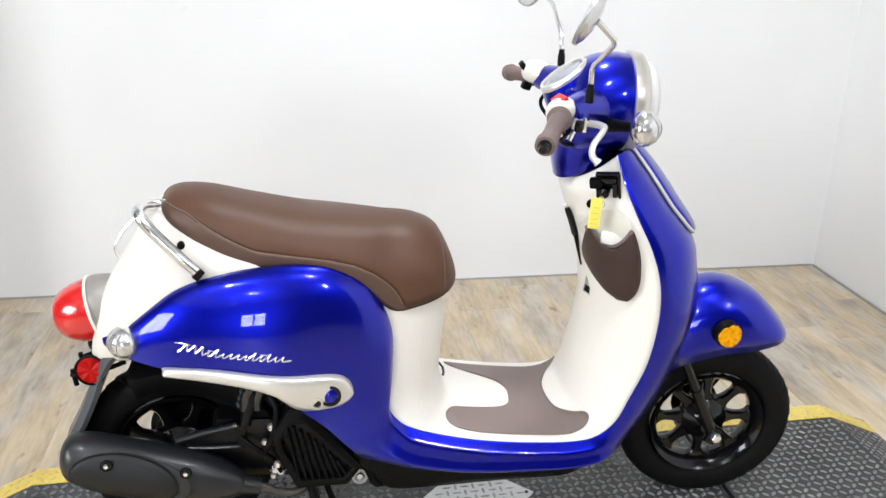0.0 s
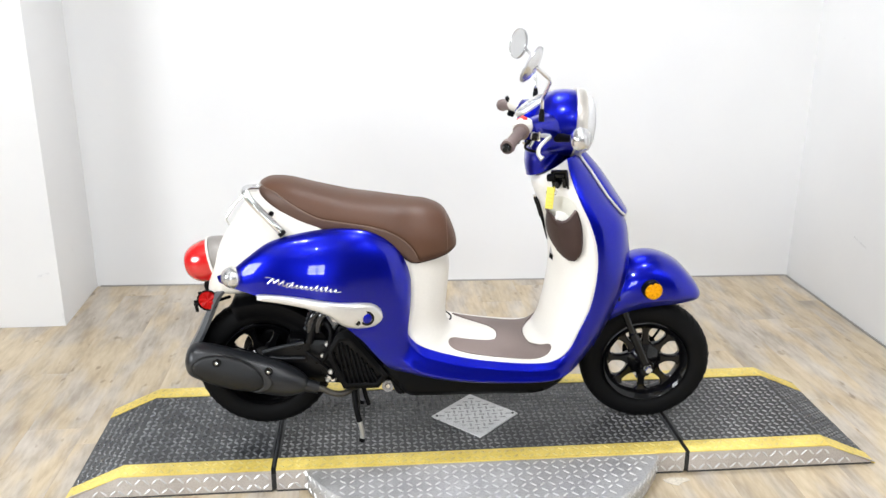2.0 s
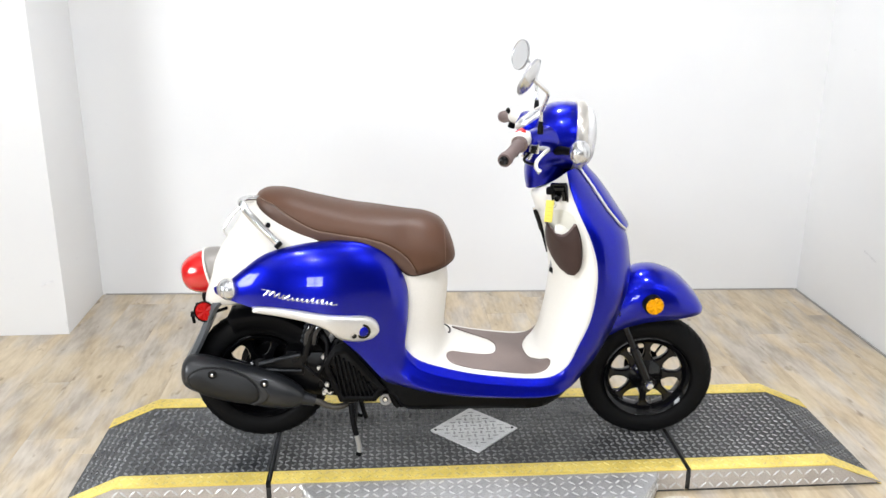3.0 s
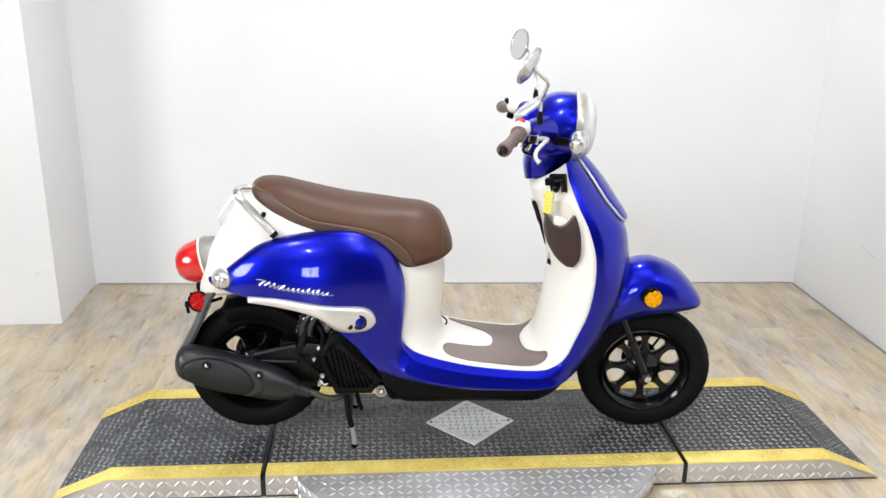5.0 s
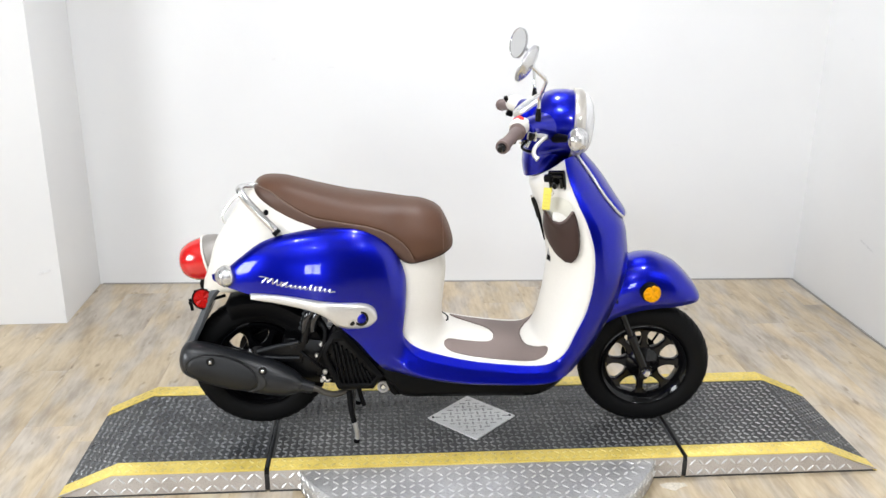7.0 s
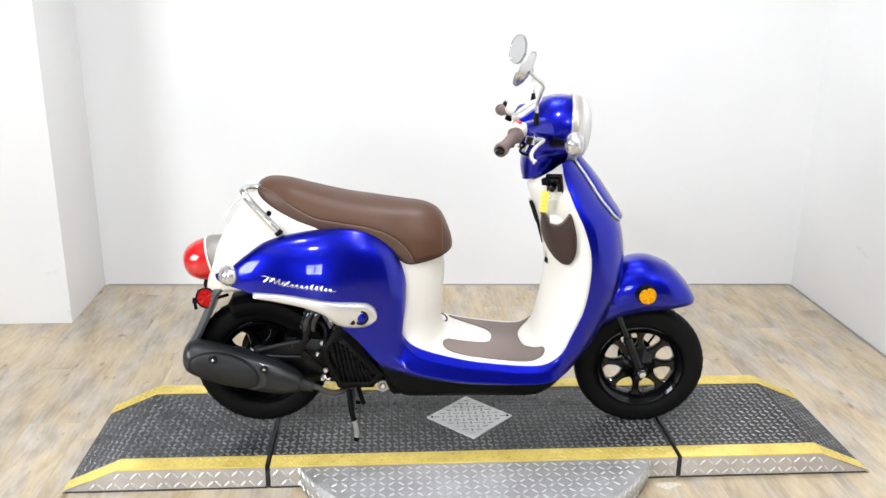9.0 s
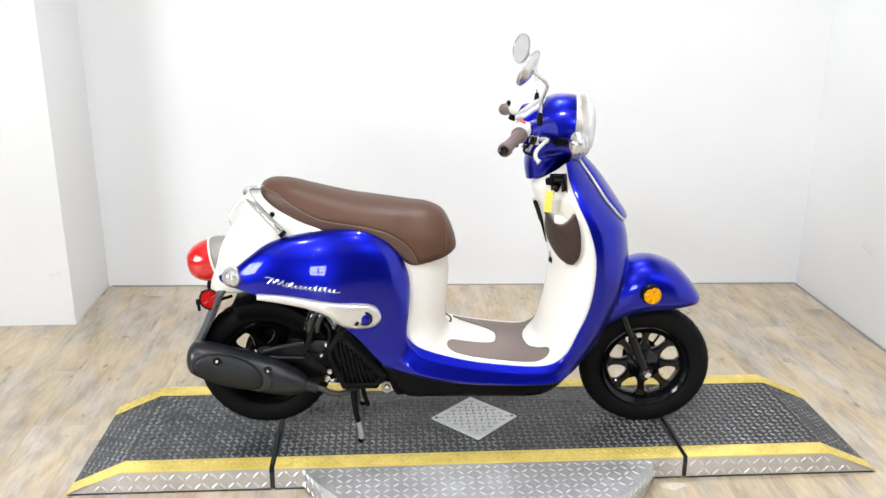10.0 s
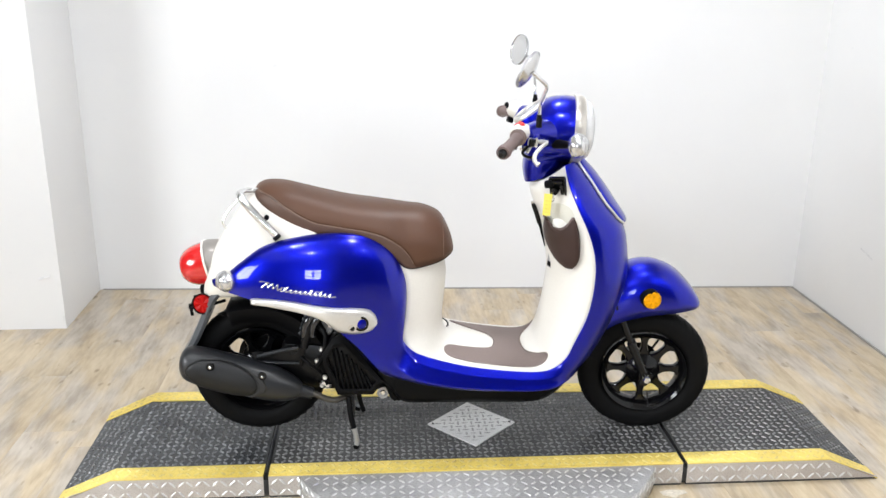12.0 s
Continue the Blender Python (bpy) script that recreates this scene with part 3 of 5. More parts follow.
SHELL_SHIELD = [
    ((0.255, 0.165, 0.306), (0.330, 0.190, 0.276), (0.326, 0.056, 0.262)),
    ((0.280, 0.167, 0.362), (0.388, 0.185, 0.336), (0.380, 0.018, 0.330)),
    ((0.311, 0.168, 0.440), (0.440, 0.180, 0.424), (0.423, 0.0, 0.439)),
    ((0.325, 0.168, 0.530), (0.470, 0.175, 0.524), (0.447, 0.0, 0.530)),
    ((0.323, 0.165, 0.610), (0.463, 0.165, 0.612), (0.444, 0.0, 0.615)),
    ((0.303, 0.155, 0.682), (0.452, 0.155, 0.692), (0.424, 0.0, 0.678)),
    ((0.271, 0.135, 0.753), (0.378, 0.130, 0.766), (0.382, 0.0, 0.748)),
    ((0.248, 0.110, 0.815), (0.325, 0.105, 0.828), (0.335, 0.0, 0.812)),
    ((0.240, 0.085, 0.862), (0.280, 0.078, 0.876), (0.285, 0.0, 0.866)),
]
SHELL = SHELL_REAR + SHELL_FLOOR + SHELL_SHIELD
STEP = 8
keys = spline([[c for p in s for c in p] for s in SHELL], STEP)


def sill_section(i, c, o, n):
    """The sill across: a flat chamfer from the inner edge, a crease, a hollow face and a rolled lower lip."""
    d = c - i
    crease = i + Vector((0.42 * d.x, 0.33 * d.y, 0.42 * d.z))
    lip = Vector((c.x + 0.45 * (o.x - c.x), i.y + 0.58 * d.y, c.z + 0.45 * (o.z - c.z)))
    hollow = crease.lerp(lip, 0.5) - Vector((0, 0.0012, 0))
    under = lip.lerp(o, 0.45) + Vector((0, 0.004, 0.25 * (o.z - lip.z)))
    keys = [i, i.lerp(crease, 0.5), crease, crease.lerp(hollow, 0.5), hollow, hollow.lerp(lip, 0.6), lip, under, o]
    line = [Vector([float(np.interp(v, np.linspace(0, 1, 9), [k[a] for k in keys])) for a in range(3)]) for v in np.linspace(0, 1, n).tolist()]
    for _ in range(4):
        line = line[:1] + [0.25 * a + 0.5 * b + 0.25 * e for a, b, e in zip(line, line[1:], line[2:])] + line[-1:]
    return line


def shell_row(k, s, nv=41):
    i, c, o = Vector(k[0:3]), Vector(k[3:6]), Vector(k[6:9])
    c1, c2 = i.lerp(c, 0.60), o.lerp(c, 0.48)
    sill = float(np.interp(s, [8.6, 11.0, 15.2, 17.2], [0, 1, 1, 0]))
    sill = sill * sill * (3 - 2 * sill)
    row = []
    for v, p in zip(np.linspace(0, 1, nv).tolist(), sill_section(i, c, o, nv)):
        u = 1 - v
        row.append((u ** 3 * i + 3 * u * u * v * c1 + 3 * u * v * v * c2 + v ** 3 * o).lerp(p, sill))
    return row


shell = [shell_row(k, n / STEP) for n, k in enumerate(keys)]
cut = STEP * (len(SHELL_REAR) + len(SHELL_FLOOR) - 1)
right_side = mirrored(shell)
# the floor's left edge stands a little higher than the right
RAISED = [0.009 * float(np.interp(n / STEP, [9, 10.5, 15.5, 17], [0, 1, 1, 0])) for n in range(len(keys))]
left_side = [[p + Vector((0, 0, up * (1 - v / 40))) for v, p in enumerate(row)] for up, row in zip(RAISED, shell)]
cover_tree = None
for rows in (right_side[:cut + 1], left_side[:cut + 1]):
    bm = grid(rows)
    if cover_tree is None:
        bm.normal_update()
        cover_tree = BVHTree.FromBMesh(bm)
    part("side_cover", bm, BLUE, scooter, "glossy metallic blue side cover", thick=0.004, sharp=60, rim=False)
bm = grid(right_side[cut:])
bm = grid(left_side[cut:], bm=bm)
part("front_shield", bm, BLUE, scooter, "glossy metallic blue leg shield", thick=0.004, sharp=60, rim=False)
# dark rolled lip where the shell meets the cream inner cover
for s in (-1, 1):
    lip = [Vector((k[0], s * k[1], k[2] + up * (s > 0))) for k, up in zip(keys[STEP * 7:], RAISED[STEP * 7:])]
    part("shell_lip", tube(lip, 0.0026, 8), BLUE if s < 0 else CREAM, scooter)

# cream inner cover: seat post, footboard and inner leg shield
CENTRE = [(-0.105, 0.625), (-0.088, 0.540), (-0.094, 0.450), (-0.098, 0.390), (-0.090, 0.345), (-0.066, 0.320), (-0.020, 0.306), (0.070, 0.292), (0.140, 0.285),
          (0.180, 0.300), (0.196, 0.335), (0.207, 0.385), (0.217, 0.450), (0.223, 0.530), (0.213, 0.605), (0.191, 0.678), (0.172, 0.738), (0.158, 0.778), (0.166, 0.800)]
centre = spline(CENTRE, STEP)
inner = []
for k, up, (cx, cz) in zip(keys[STEP * 7:], RAISED[STEP * 7:], centre):
    i = Vector((k[0], k[1], k[2]))
    c = Vector(((cx - 0.25 * i.x) / 0.75, 0, (cz - 0.25 * i.z) / 0.75))
    a, b = Vector((i.x, -i.y, i.z)), Vector((i.x, i.y, i.z + up))
    c1, c2 = Vector((c.x, -i.y * 0.92, c.z)), Vector((c.x, i.y * 0.92, c.z))
    row = []
    for v in np.linspace(0, 1, 29).tolist():
        u = 1 - v
        row.append(u ** 3 * a + 3 * u * u * v * c1 + 3 * u * v * v * c2 + v ** 3 * b)
    inner.append(row)
bm = grid(inner)
bm.normal_update()
inner_tree = BVHTree.FromBMesh(bm)
part("inner_cover", bm, CREAM, scooter, "cream plastic footboard and inner leg shield", thick=0.003, sharp=70)


def on_right(tree, x, z, lift=0.0, missed=-0.17):
    """The point of a skin at (x, z) as met from the scooter's right, lifted off it."""
    hit, n, _, _ = tree.ray_cast(Vector((x, -1, z)), Vector((0, 1, 0)))
    if hit is None:
        return Vector((x, missed - lift, z))
    return hit + (n if n.y < 0 else -n) * lift


def on_floor(x, y, lift=0.003):
    hit, n, _, _ = inner_tree.ray_cast(Vector((x, y, 0.5)), Vector((0, 0, -1)))
    return Vector((x, y, (hit.z if hit else 0.29) + lift))


def patch(upper, lower, place, nu=24, nv=6, bulge=None):
    """A skin between two curves of plane points, laid by place(a, b, lift)."""
    a, b = spline(upper, nu), spline(lower, nu)
    n = min(len(a), len(b))
    a, b = a[np.linspace(0, len(a) - 1, n).astype(int)], b[np.linspace(0, len(b) - 1, n).astype(int)]
    rows = []
    for i, (p, q) in enumerate(zip(a, b)):
        row = []
        for v in np.linspace(0, 1, nv).tolist():
            w = p * (1 - v) + q * v
            row.append(place(w[0], w[1], bulge(i / (n - 1), v) if bulge else 0.003))
        rows.append(row)
    return grid(rows)


# rubber footboard inserts, one per arm and bridge of the H
MAT_L = [-0.148, -0.143, -0.132, -0.114, -0.096, -0.078, -0.070, -0.063, -0.050, -0.02, 0.02, 0.05, 0.07, 0.087, 0.101, 0.113, 0.124, 0.127]
MAT_REAR = [-0.030, -0.074, -0.092, -0.097, -0.090, -0.070, -0.030, 0.020, 0.048, 0.060, 0.062, 0.046, 0.018, -0.012, -0.038, -0.054, -0.062, -0.058]
MAT_FRONT = [0.165, 0.197, 0.208, 0.200, 0.183, 0.168, 0.161, 0.157, 0.152, 0.148, 0.149, 0.156, 0.165, 0.175, 0.189, 0.202, 0.206, 0.194]
rubber = patch(list(zip(MAT_REAR, MAT_L)), list(zip(MAT_FRONT, MAT_L)), on_floor, 4, 14)
part("foot_mat", rubber, MATBROWN, scooter, "taupe rubber footboard insert", thick=0.003, sharp=50)

score = [on_floor(x, y, 0.0002) for x, y in ((0.040, 0.018), (0.0425, 0.004), (0.042, -0.012), (0.0395, -0.028), (0.037, -0.040))]
part("footboard_groove", tube(score, 0.0007, 5), HOUSING, scooter, "fine moulded groove")

# black belly pan under the floor
belly = []
for x, top, bot, w, wb in ((-0.29, 0.27, 0.235, 0.140, 0.12), (-0.25, 0.262, 0.190, 0.140, 0.12), (-0.215, 0.255, 0.154, 0.140, 0.12), (-0.13, 0.245, 0.149, 0.138, 0.12), (0.05, 0.235, 0.141, 0.132, 0.11), (0.16, 0.23, 0.139, 0.126, 0.11), (0.215, 0.235, 0.143, 0.112, 0.095), (0.27, 0.25, 0.166, 0.090, 0.065), (0.315, 0.28, 0.212, 0.060, 0.035), (0.335, 0.29, 0.245, 0.045, 0.025)):
    belly.append([(x, -w, top), (x, -w, bot + 0.03), (x, -wb, bot + 0.004), (x, -wb * 0.6, bot), (x, wb * 0.6, bot), (x, wb, bot + 0.004), (x, w, bot + 0.03), (x, w, top)])
belly = np.array(belly)
belly = spline(belly.reshape(len(belly), -1), 4).reshape(-1, 8, 3)
part("belly_pan", grid(belly, around=True, caps=True), PLASTIC, scooter, "black plastic belly pan", sharp=50)

# cream tail cowl under the seat
tail = []
for z, front, rear, w in ((0.480, -0.70, -0.794, 0.075), (0.495, -0.66, -0.791, 0.090), (0.526, -0.62, -0.784, 0.105), (0.565, -0.56, -0.772, 0.118), (0.600, -0.50, -0.760, 0.124), (0.640, -0.46, -0.738, 0.126), (0.672, -0.44, -0.716, 0.125), (0.700, -0.50, -0.698, 0.117), (0.730, -0.550, -0.678, 0.101), (0.760, -0.588, -0.655, 0.080), (0.780, -0.602, -0.636, 0.056), (0.788, -0.604, -0.622, 0.030)):
    row = []
    for a in np.linspace(-math.pi / 2, math.pi / 2, 25).tolist():
        c, s = math.cos(a), math.sin(a)
        row.append((front - (front - rear) * abs(c) ** 0.72, w * math.copysign(abs(s) ** 0.62, s), z))
    tail.append(row)
tail = np.array(tail)
tail = spline(tail.reshape(len(tail), -1), 4).reshape(-1, 25, 3)
bm = grid(tail)
bm.normal_update()
tail_tree = BVHTree.FromBMesh(bm)
part("tail_cowl", bm, CREAM, scooter, "cream plastic tail cowl", thick=0.003, sharp=60)
part("cowl_bumper", revolve([(0.0, 0.010), (0.004, 0.009), (0.007, 0.004), (0.008, -0.004)], axis(on_right(tail_tree, -0.592, 0.722), (0, -0.6, 0.8)), 14), PLASTIC, scooter)

# seat
SEATKEYS = [(-0.629, 0.034, 0.790, 0.772), (-0.622, 0.066, 0.801, 0.762), (-0.600, 0.092, 0.810, 0.748), (-0.550, 0.112, 0.808, 0.716), (-0.482, 0.125, 0.791, 0.684), (-0.385, 0.132, 0.767, 0.672),
            (-0.310, 0.136, 0.756, 0.650), (-0.250, 0.138, 0.748, 0.617), (-0.205, 0.137, 0.742, 0.580), (-0.155, 0.132, 0.735, 0.584), (-0.112, 0.117, 0.716, 0.594), (-0.089, 0.096, 0.684, 0.602), (-0.073, 0.060, 0.644, 0.606), (-0.067, 0.012, 0.618, 0.608)]
sk = spline(SEATKEYS, 6)


def seat_point(k, a):
    c, s = math.cos(a), math.sin(a)
    x, w, zt, zb = k
    zt -= 0.008
    e = 2 / 2.25
    y = -w * math.copysign(abs(c) ** e, c)
    return Vector((x, y * (0.94 + 0.06 * min(1, s * 2.5)), zb + (zt - zb) * abs(s) ** e))


SEAM_X = [-0.629, -0.61, -0.58, -0.54, -0.50, -0.46, -0.40, -0.324, -0.277, -0.246, -0.223, -0.207, -0.195, -0.187]
SEAM_Z = [0.787, 0.788, 0.778, 0.751, 0.727, 0.708, 0.698, 0.686, 0.673, 0.657, 0.640, 0.624, 0.606, 0.588]


def seam_share(k):
    """How far up the seat's flank its seam lies, as a share of a quarter turn."""
    if k[0] > -0.187:
        return 0.004
    rise = (float(np.interp(k[0], SEAM_X, SEAM_Z)) - k[3]) / (k[2] - 0.008 - k[3])
    return max(0.004, math.asin(min(1.0, max(0.0, rise)) ** 1.125) / (math.pi / 2))


split = [seam_share(k) for k in sk]
upper, band_r, band_l = [], [], []
for k, f in zip(sk, split):
    a0 = f * math.pi / 2
    upper.append([seat_point(k, a) for a in np.linspace(a0, math.pi - a0, 29).tolist()])
    proud = 0.0045 * min(1.0, f / 0.12)
    for band, side in ((band_r, -1), (band_l, 1)):
        row = [seat_point(k, a if side < 0 else math.pi - a) for a in np.linspace(0, a0, 8).tolist()]
        band.append([p + Vector((-0.5 * proud * (k[0] < -0.55), side * proud, 0.2 * proud)) * (n / 7) ** 0.5 for n, p in enumerate(row)])
seat = group_part("seat", scooter, "long brown vinyl seat with a stitched seam")
part("seat_top", grid(upper), SEAT, seat, "smooth brown vinyl top", thick=0.002, sharp=70)
for b in (band_r, band_l):
    part("seat_band", grid(b), SEATSIDE, seat, "brown vinyl side band", thick=0.002, sharp=70)
base = [[seat_point(k, 0) * 1.0, seat_point(k, math.pi)] for k in sk]
part("seat_base", grid(base), PLASTIC, seat, thick=0.006)
for sgn in (0, 1):
    line = []
    for k, f in zip(sk, split):
        a0 = f * math.pi / 2
        p = seat_point(k, math.pi - a0 if sgn else a0)
        line.append(p + Vector((0, 0.0030 if sgn else -0.0030, 0.0016)))
    part("seam", tube([p for p in line[1:-1] if p.x < -0.188], 0.0016, 6), THREAD, seat, "tan stitched seam")
nose = min(sk, key=lambda k: abs(k[0] + 0.104))
part("seam", tube([seat_point(nose, a) + Vector((0.001, 0, 0.0004)) for a in np.linspace(0.04, math.pi - 0.04, 40).tolist()], 0.0009, 6), THREAD, seat, "tan stitched seam across the nose")
gap = [Vector((k[0], s * (k[1] * 0.94), k[3] - 0.004)) for s in (-1,) for k in sk[22:42]]
part("seat_gasket", tube(gap, 0.006, 8), PLASTIC, seat)

# chrome grab rail
half_rail = [(-0.566, 0.130, 0.680), (-0.592, 0.127, 0.707), (-0.621, 0.120, 0.737), (-0.646, 0.112, 0.765), (-0.658, 0.103, 0.780), (-0.663, 0.085, 0.785), (-0.656, 0.060, 0.785), (-0.636, 0.042, 0.782), (-0.608, 0.032, 0.778)]
grab = group_part("grab_rail", scooter, "curved chrome grab rail behind the seat")
loop = [(x, -y, z) for x, y, z in half_rail] + [(-0.590, 0.030, 0.772), (-0.578, 0.080, 0.758), (-0.570, 0.118, 0.720), (-0.566, 0.130, 0.680)]
part("rail_tube", tube(spline(loop, 8), 0.0108, 16), RAIL, grab)
for s in (-1, 1):
    part("end_cap", tube([(-0.568, s * 0.1298, 0.678), (-0.559, s * 0.1307, 0.669)], 0.0114, 14), PLASTIC, grab, "black rubber end cap")
part("rear_hook", tube(spline([(-0.668, 0.0, 0.768), (-0.690, 0.0, 0.740), (-0.708, 0.0, 0.722), (-0.723, 0.0, 0.700), (-0.731, 0.0, 0.681), (-0.724, 0.0, 0.663)], 6), 0.0032, 8), RAIL, grab)

# tail lamp
lamp = group_part("tail_lamp", scooter, "domed red tail lamp in a warm grey housing")
tm = axis((-0.796, 0, 0.556), (-1, 0, -0.24))
rows = []
for h, r in ((-0.085, 0.050), (-0.062, 0.063), (-0.034, 0.068), (-0.021, 0.066)):
    rows.append([tm @ Vector((r * 0.86 * math.cos(a) + (h * -0.1), r * math.sin(a), h)) for a in np.linspace(0, 2 * math.pi, 32, endpoint=False).tolist()])
part("housing", grid(rows, around=True, caps=True), HOUSING, lamp)
rows = []
for u in np.linspace(0, 1, 9).tolist():
    h, r = -0.020 + 0.084 * math.sin(u * math.pi / 2), 0.0635 * math.cos(u * math.pi / 2) ** 0.66 + 0.0005
    rows.append([tm @ Vector((r * 0.95 * math.cos(a), r * math.sin(a), h + 0.001)) for a in np.linspace(0, 2 * math.pi, 32, endpoint=False).tolist()])
part("lens", grid(rows, around=True), REDLENS, lamp, "domed red lens")
part("lens_rim", revolve([(0.061, -0.022), (0.0685, -0.022), (0.0685, -0.017), (0.061, -0.016)], tm @ Matrix.Diagonal((0.95, 1, 1, 1)), 40, True), CREAM, lamp)

# front centre panel with bright edging
mid_panel, edges = [], {-1: [], 1: []}
for i in range(STEP * (len(SHELL) - 4), STEP * (len(SHELL) - 1) + 1):
    row = shell[i]
    f = (i - STEP * (len(SHELL) - 4)) / (STEP * 3)
    width = float(np.interp(f, [0, 0.03, 0.10, 0.3, 0.6, 0.9, 1.0], [0.045, 0.080, 0.096, 0.090, 0.074, 0.058, 0.050]))
    prof = []
    for s in np.linspace(-1, 1, 15).tolist():
        y = s * width
        ys = [p.y for p in reversed(row)]
        x = np.interp(abs(y), ys, [p.x for p in reversed(row)])
        z = np.interp(abs(y), ys, [p.z for p in reversed(row)])
        prof.append(Vector((x, y, z)) + Vector((0.9, 0, 0.35)) * (0.006 + 0.012 * (1 - s * s)))
    mid_panel.append(prof)
    edges[-1].append(prof[0] + Vector((0.0, -0.002, 0)))
    edges[1].append(prof[-1] + Vector((0.0, 0.002, 0)))
part("front_panel", grid(mid_panel), BLUE, scooter, "raised blue centre panel on the leg shield", thick=0.008, sharp=60)
for s in (-1, 1):
    part("panel_trim", tube(edges[s], 0.0040, 10), SILVERTRIM, scooter, "bright silver edging")

# silver flank trim with its round cap
def trim_spot(x, z, lift):
    """A point of the flank, carried straight down past the shell's lower edge."""
    edge = float(np.interp(x, [-0.700, -0.632, -0.560, -0.480, -0.432, -0.402, -0.376], [0.538, 0.530, 0.520, 0.502, 0.474, 0.430, 0.390]))
    p = on_right(cover_tree, x, max(z, edge), lift, -0.190)
    return Vector((x, p.y, z))


trim_r = patch([(-0.637, 0.503), (-0.628, 0.513), (-0.535, 0.511), (-0.425, 0.495), (-0.345, 0.487), (-0.316, 0.480), (-0.300, 0.467), (-0.2935, 0.452), (-0.292, 0.442)],
               [(-0.634, 0.498), (-0.558, 0.490), (-0.481, 0.474), (-0.436, 0.454), (-0.402, 0.425), (-0.372, 0.414), (-0.334, 0.411), (-0.311, 0.416), (-0.297, 0.428), (-0.292, 0.440)],
               trim_spot, 8, 9, lambda u, v: 0.004 + 0.010 * (max(0, math.sin(math.pi * v)) ** 0.3))
flank = part("flank_trim", trim_r, SILVERTRIM, scooter, "pearl silver flank trim", thick=0.003, sharp=60)
spot = on_right(cover_tree, -0.338, 0.444, 0.012)
part("lock_ring", revolve([(0.015, 0.001), (0.0210, 0.001), (0.0210, 0.004), (0.015, 0.004)], axis(spot, (0, -1, 0.08)), 28, True), GLOSSBLACK, flank)
part("lock_cap", revolve([(0.0, 0.0065), (0.009, 0.0058), (0.0143, 0.003), (0.0150, -0.002)], axis(spot, (0, -1, 0.08)), 28), BLUE, flank, "small round blue cap")
spot = on_right(cover_tree, -0.3625, 0.433, 0.013)
part("latch_ring", revolve([(0.0072, 0.001), (0.0118, 0.001), (0.0112, 0.005), (0.0078, 0.005)], axis(spot, (0, -1, 0.08)), 20, True), SATIN, flank)
part("latch_core", revolve([(0.0, 0.002), (0.0076, 0.002), (0.0076, -0.002)], axis(spot, (0, -1, 0.08)), 20), GLOSSBLACK, flank)

# flowing chrome emblem: plain slanted strokes of a badge
def badge(points, radius=0.0015):
    """A chrome stroke laid on the flank: along the badge's line, and up from it in x-heights."""
    smooth = spline(points, 4)
    rod = [on_right(cover_tree, -0.601 + a + 0.005 * h, 0.5440 - 0.115 * a + 0.0082 * h, 0.0022) for a, h in smooth.tolist()]
    part("emblem_stroke", tube(rod, radius, 6), RAIL, scooter, "flowing chrome emblem stroke")


badge([(-0.018, 1.95), (-0.006, 2.05), (0.010, 1.9)], 0.0012)
badge([(-0.004, 0.1), (0.000, 1.1), (0.004, 2.1), (0.008, 1.0), (0.011, 0.5), (0.016, 1.5), (0.019, 2.0), (0.023, 0.9), (0.026, 0.3), (0.031, 1.4), (0.033, 1.9), (0.036, 0.7), (0.040, 0.0)], 0.0016)
rise = [1.0, 1.7, 0.9, 1.0, 1.0, 1.0, 1.75, 1.2, 1.65, 1.0, 1.0]
run = []
for n, h in enumerate(rise):
    a = 0.040 + 0.0132 * n
    run += [(a, 0.05), (a + 0.005, h * 0.7), (a + 0.0078, h), (a + 0.0075, h * 0.55), (a + 0.0092, 0.0)]
badge(run + [(0.190, 0.15), (0.196, 0.3)])
badge([(0.044, 1.25), (0.060, 1.2)], 0.0011)
badge([(0.136, 1.3), (0.152, 1.25)], 0.0011)
part("cover_seam", tube([on_right(cover_tree, -0.296 + 0.074 * u, 0.446 + 0.006 * u, 0.0) for u in np.linspace(0, 1, 10).tolist()], 0.0007, 5), GLOSSBLACK, scooter)

def pinwheel(m, r, n=14):
    """A round reflector lens whose face is cut into sectors that slope to and fro."""
    b = bmesh.new()
    hub = b.verts.new(m @ Vector((0, 0, 0.005)))
    turns = [2 * math.pi * k / n for k in range(n)]
    mids = [b.verts.new(m @ Vector((0.86 * r * math.cos(a), 0.86 * r * math.sin(a), 0.0062 if k % 2 else 0.0024))) for k, a in enumerate(turns)]
    outs = [b.verts.new(m @ Vector((r * math.cos(a), r * math.sin(a), 0.0018))) for a in turns]
    lows = [b.verts.new(m @ Vector((r * math.cos(a), r * math.sin(a), -0.005))) for a in turns]
    for k in range(n):
        l = (k + 1) % n
        b.faces.new((hub, mids[k], mids[l]))
        b.faces.new((mids[k], outs[k], outs[l], mids[l]))
        b.faces.new((outs[k], lows[k], lows[l], outs[l]))
    return b


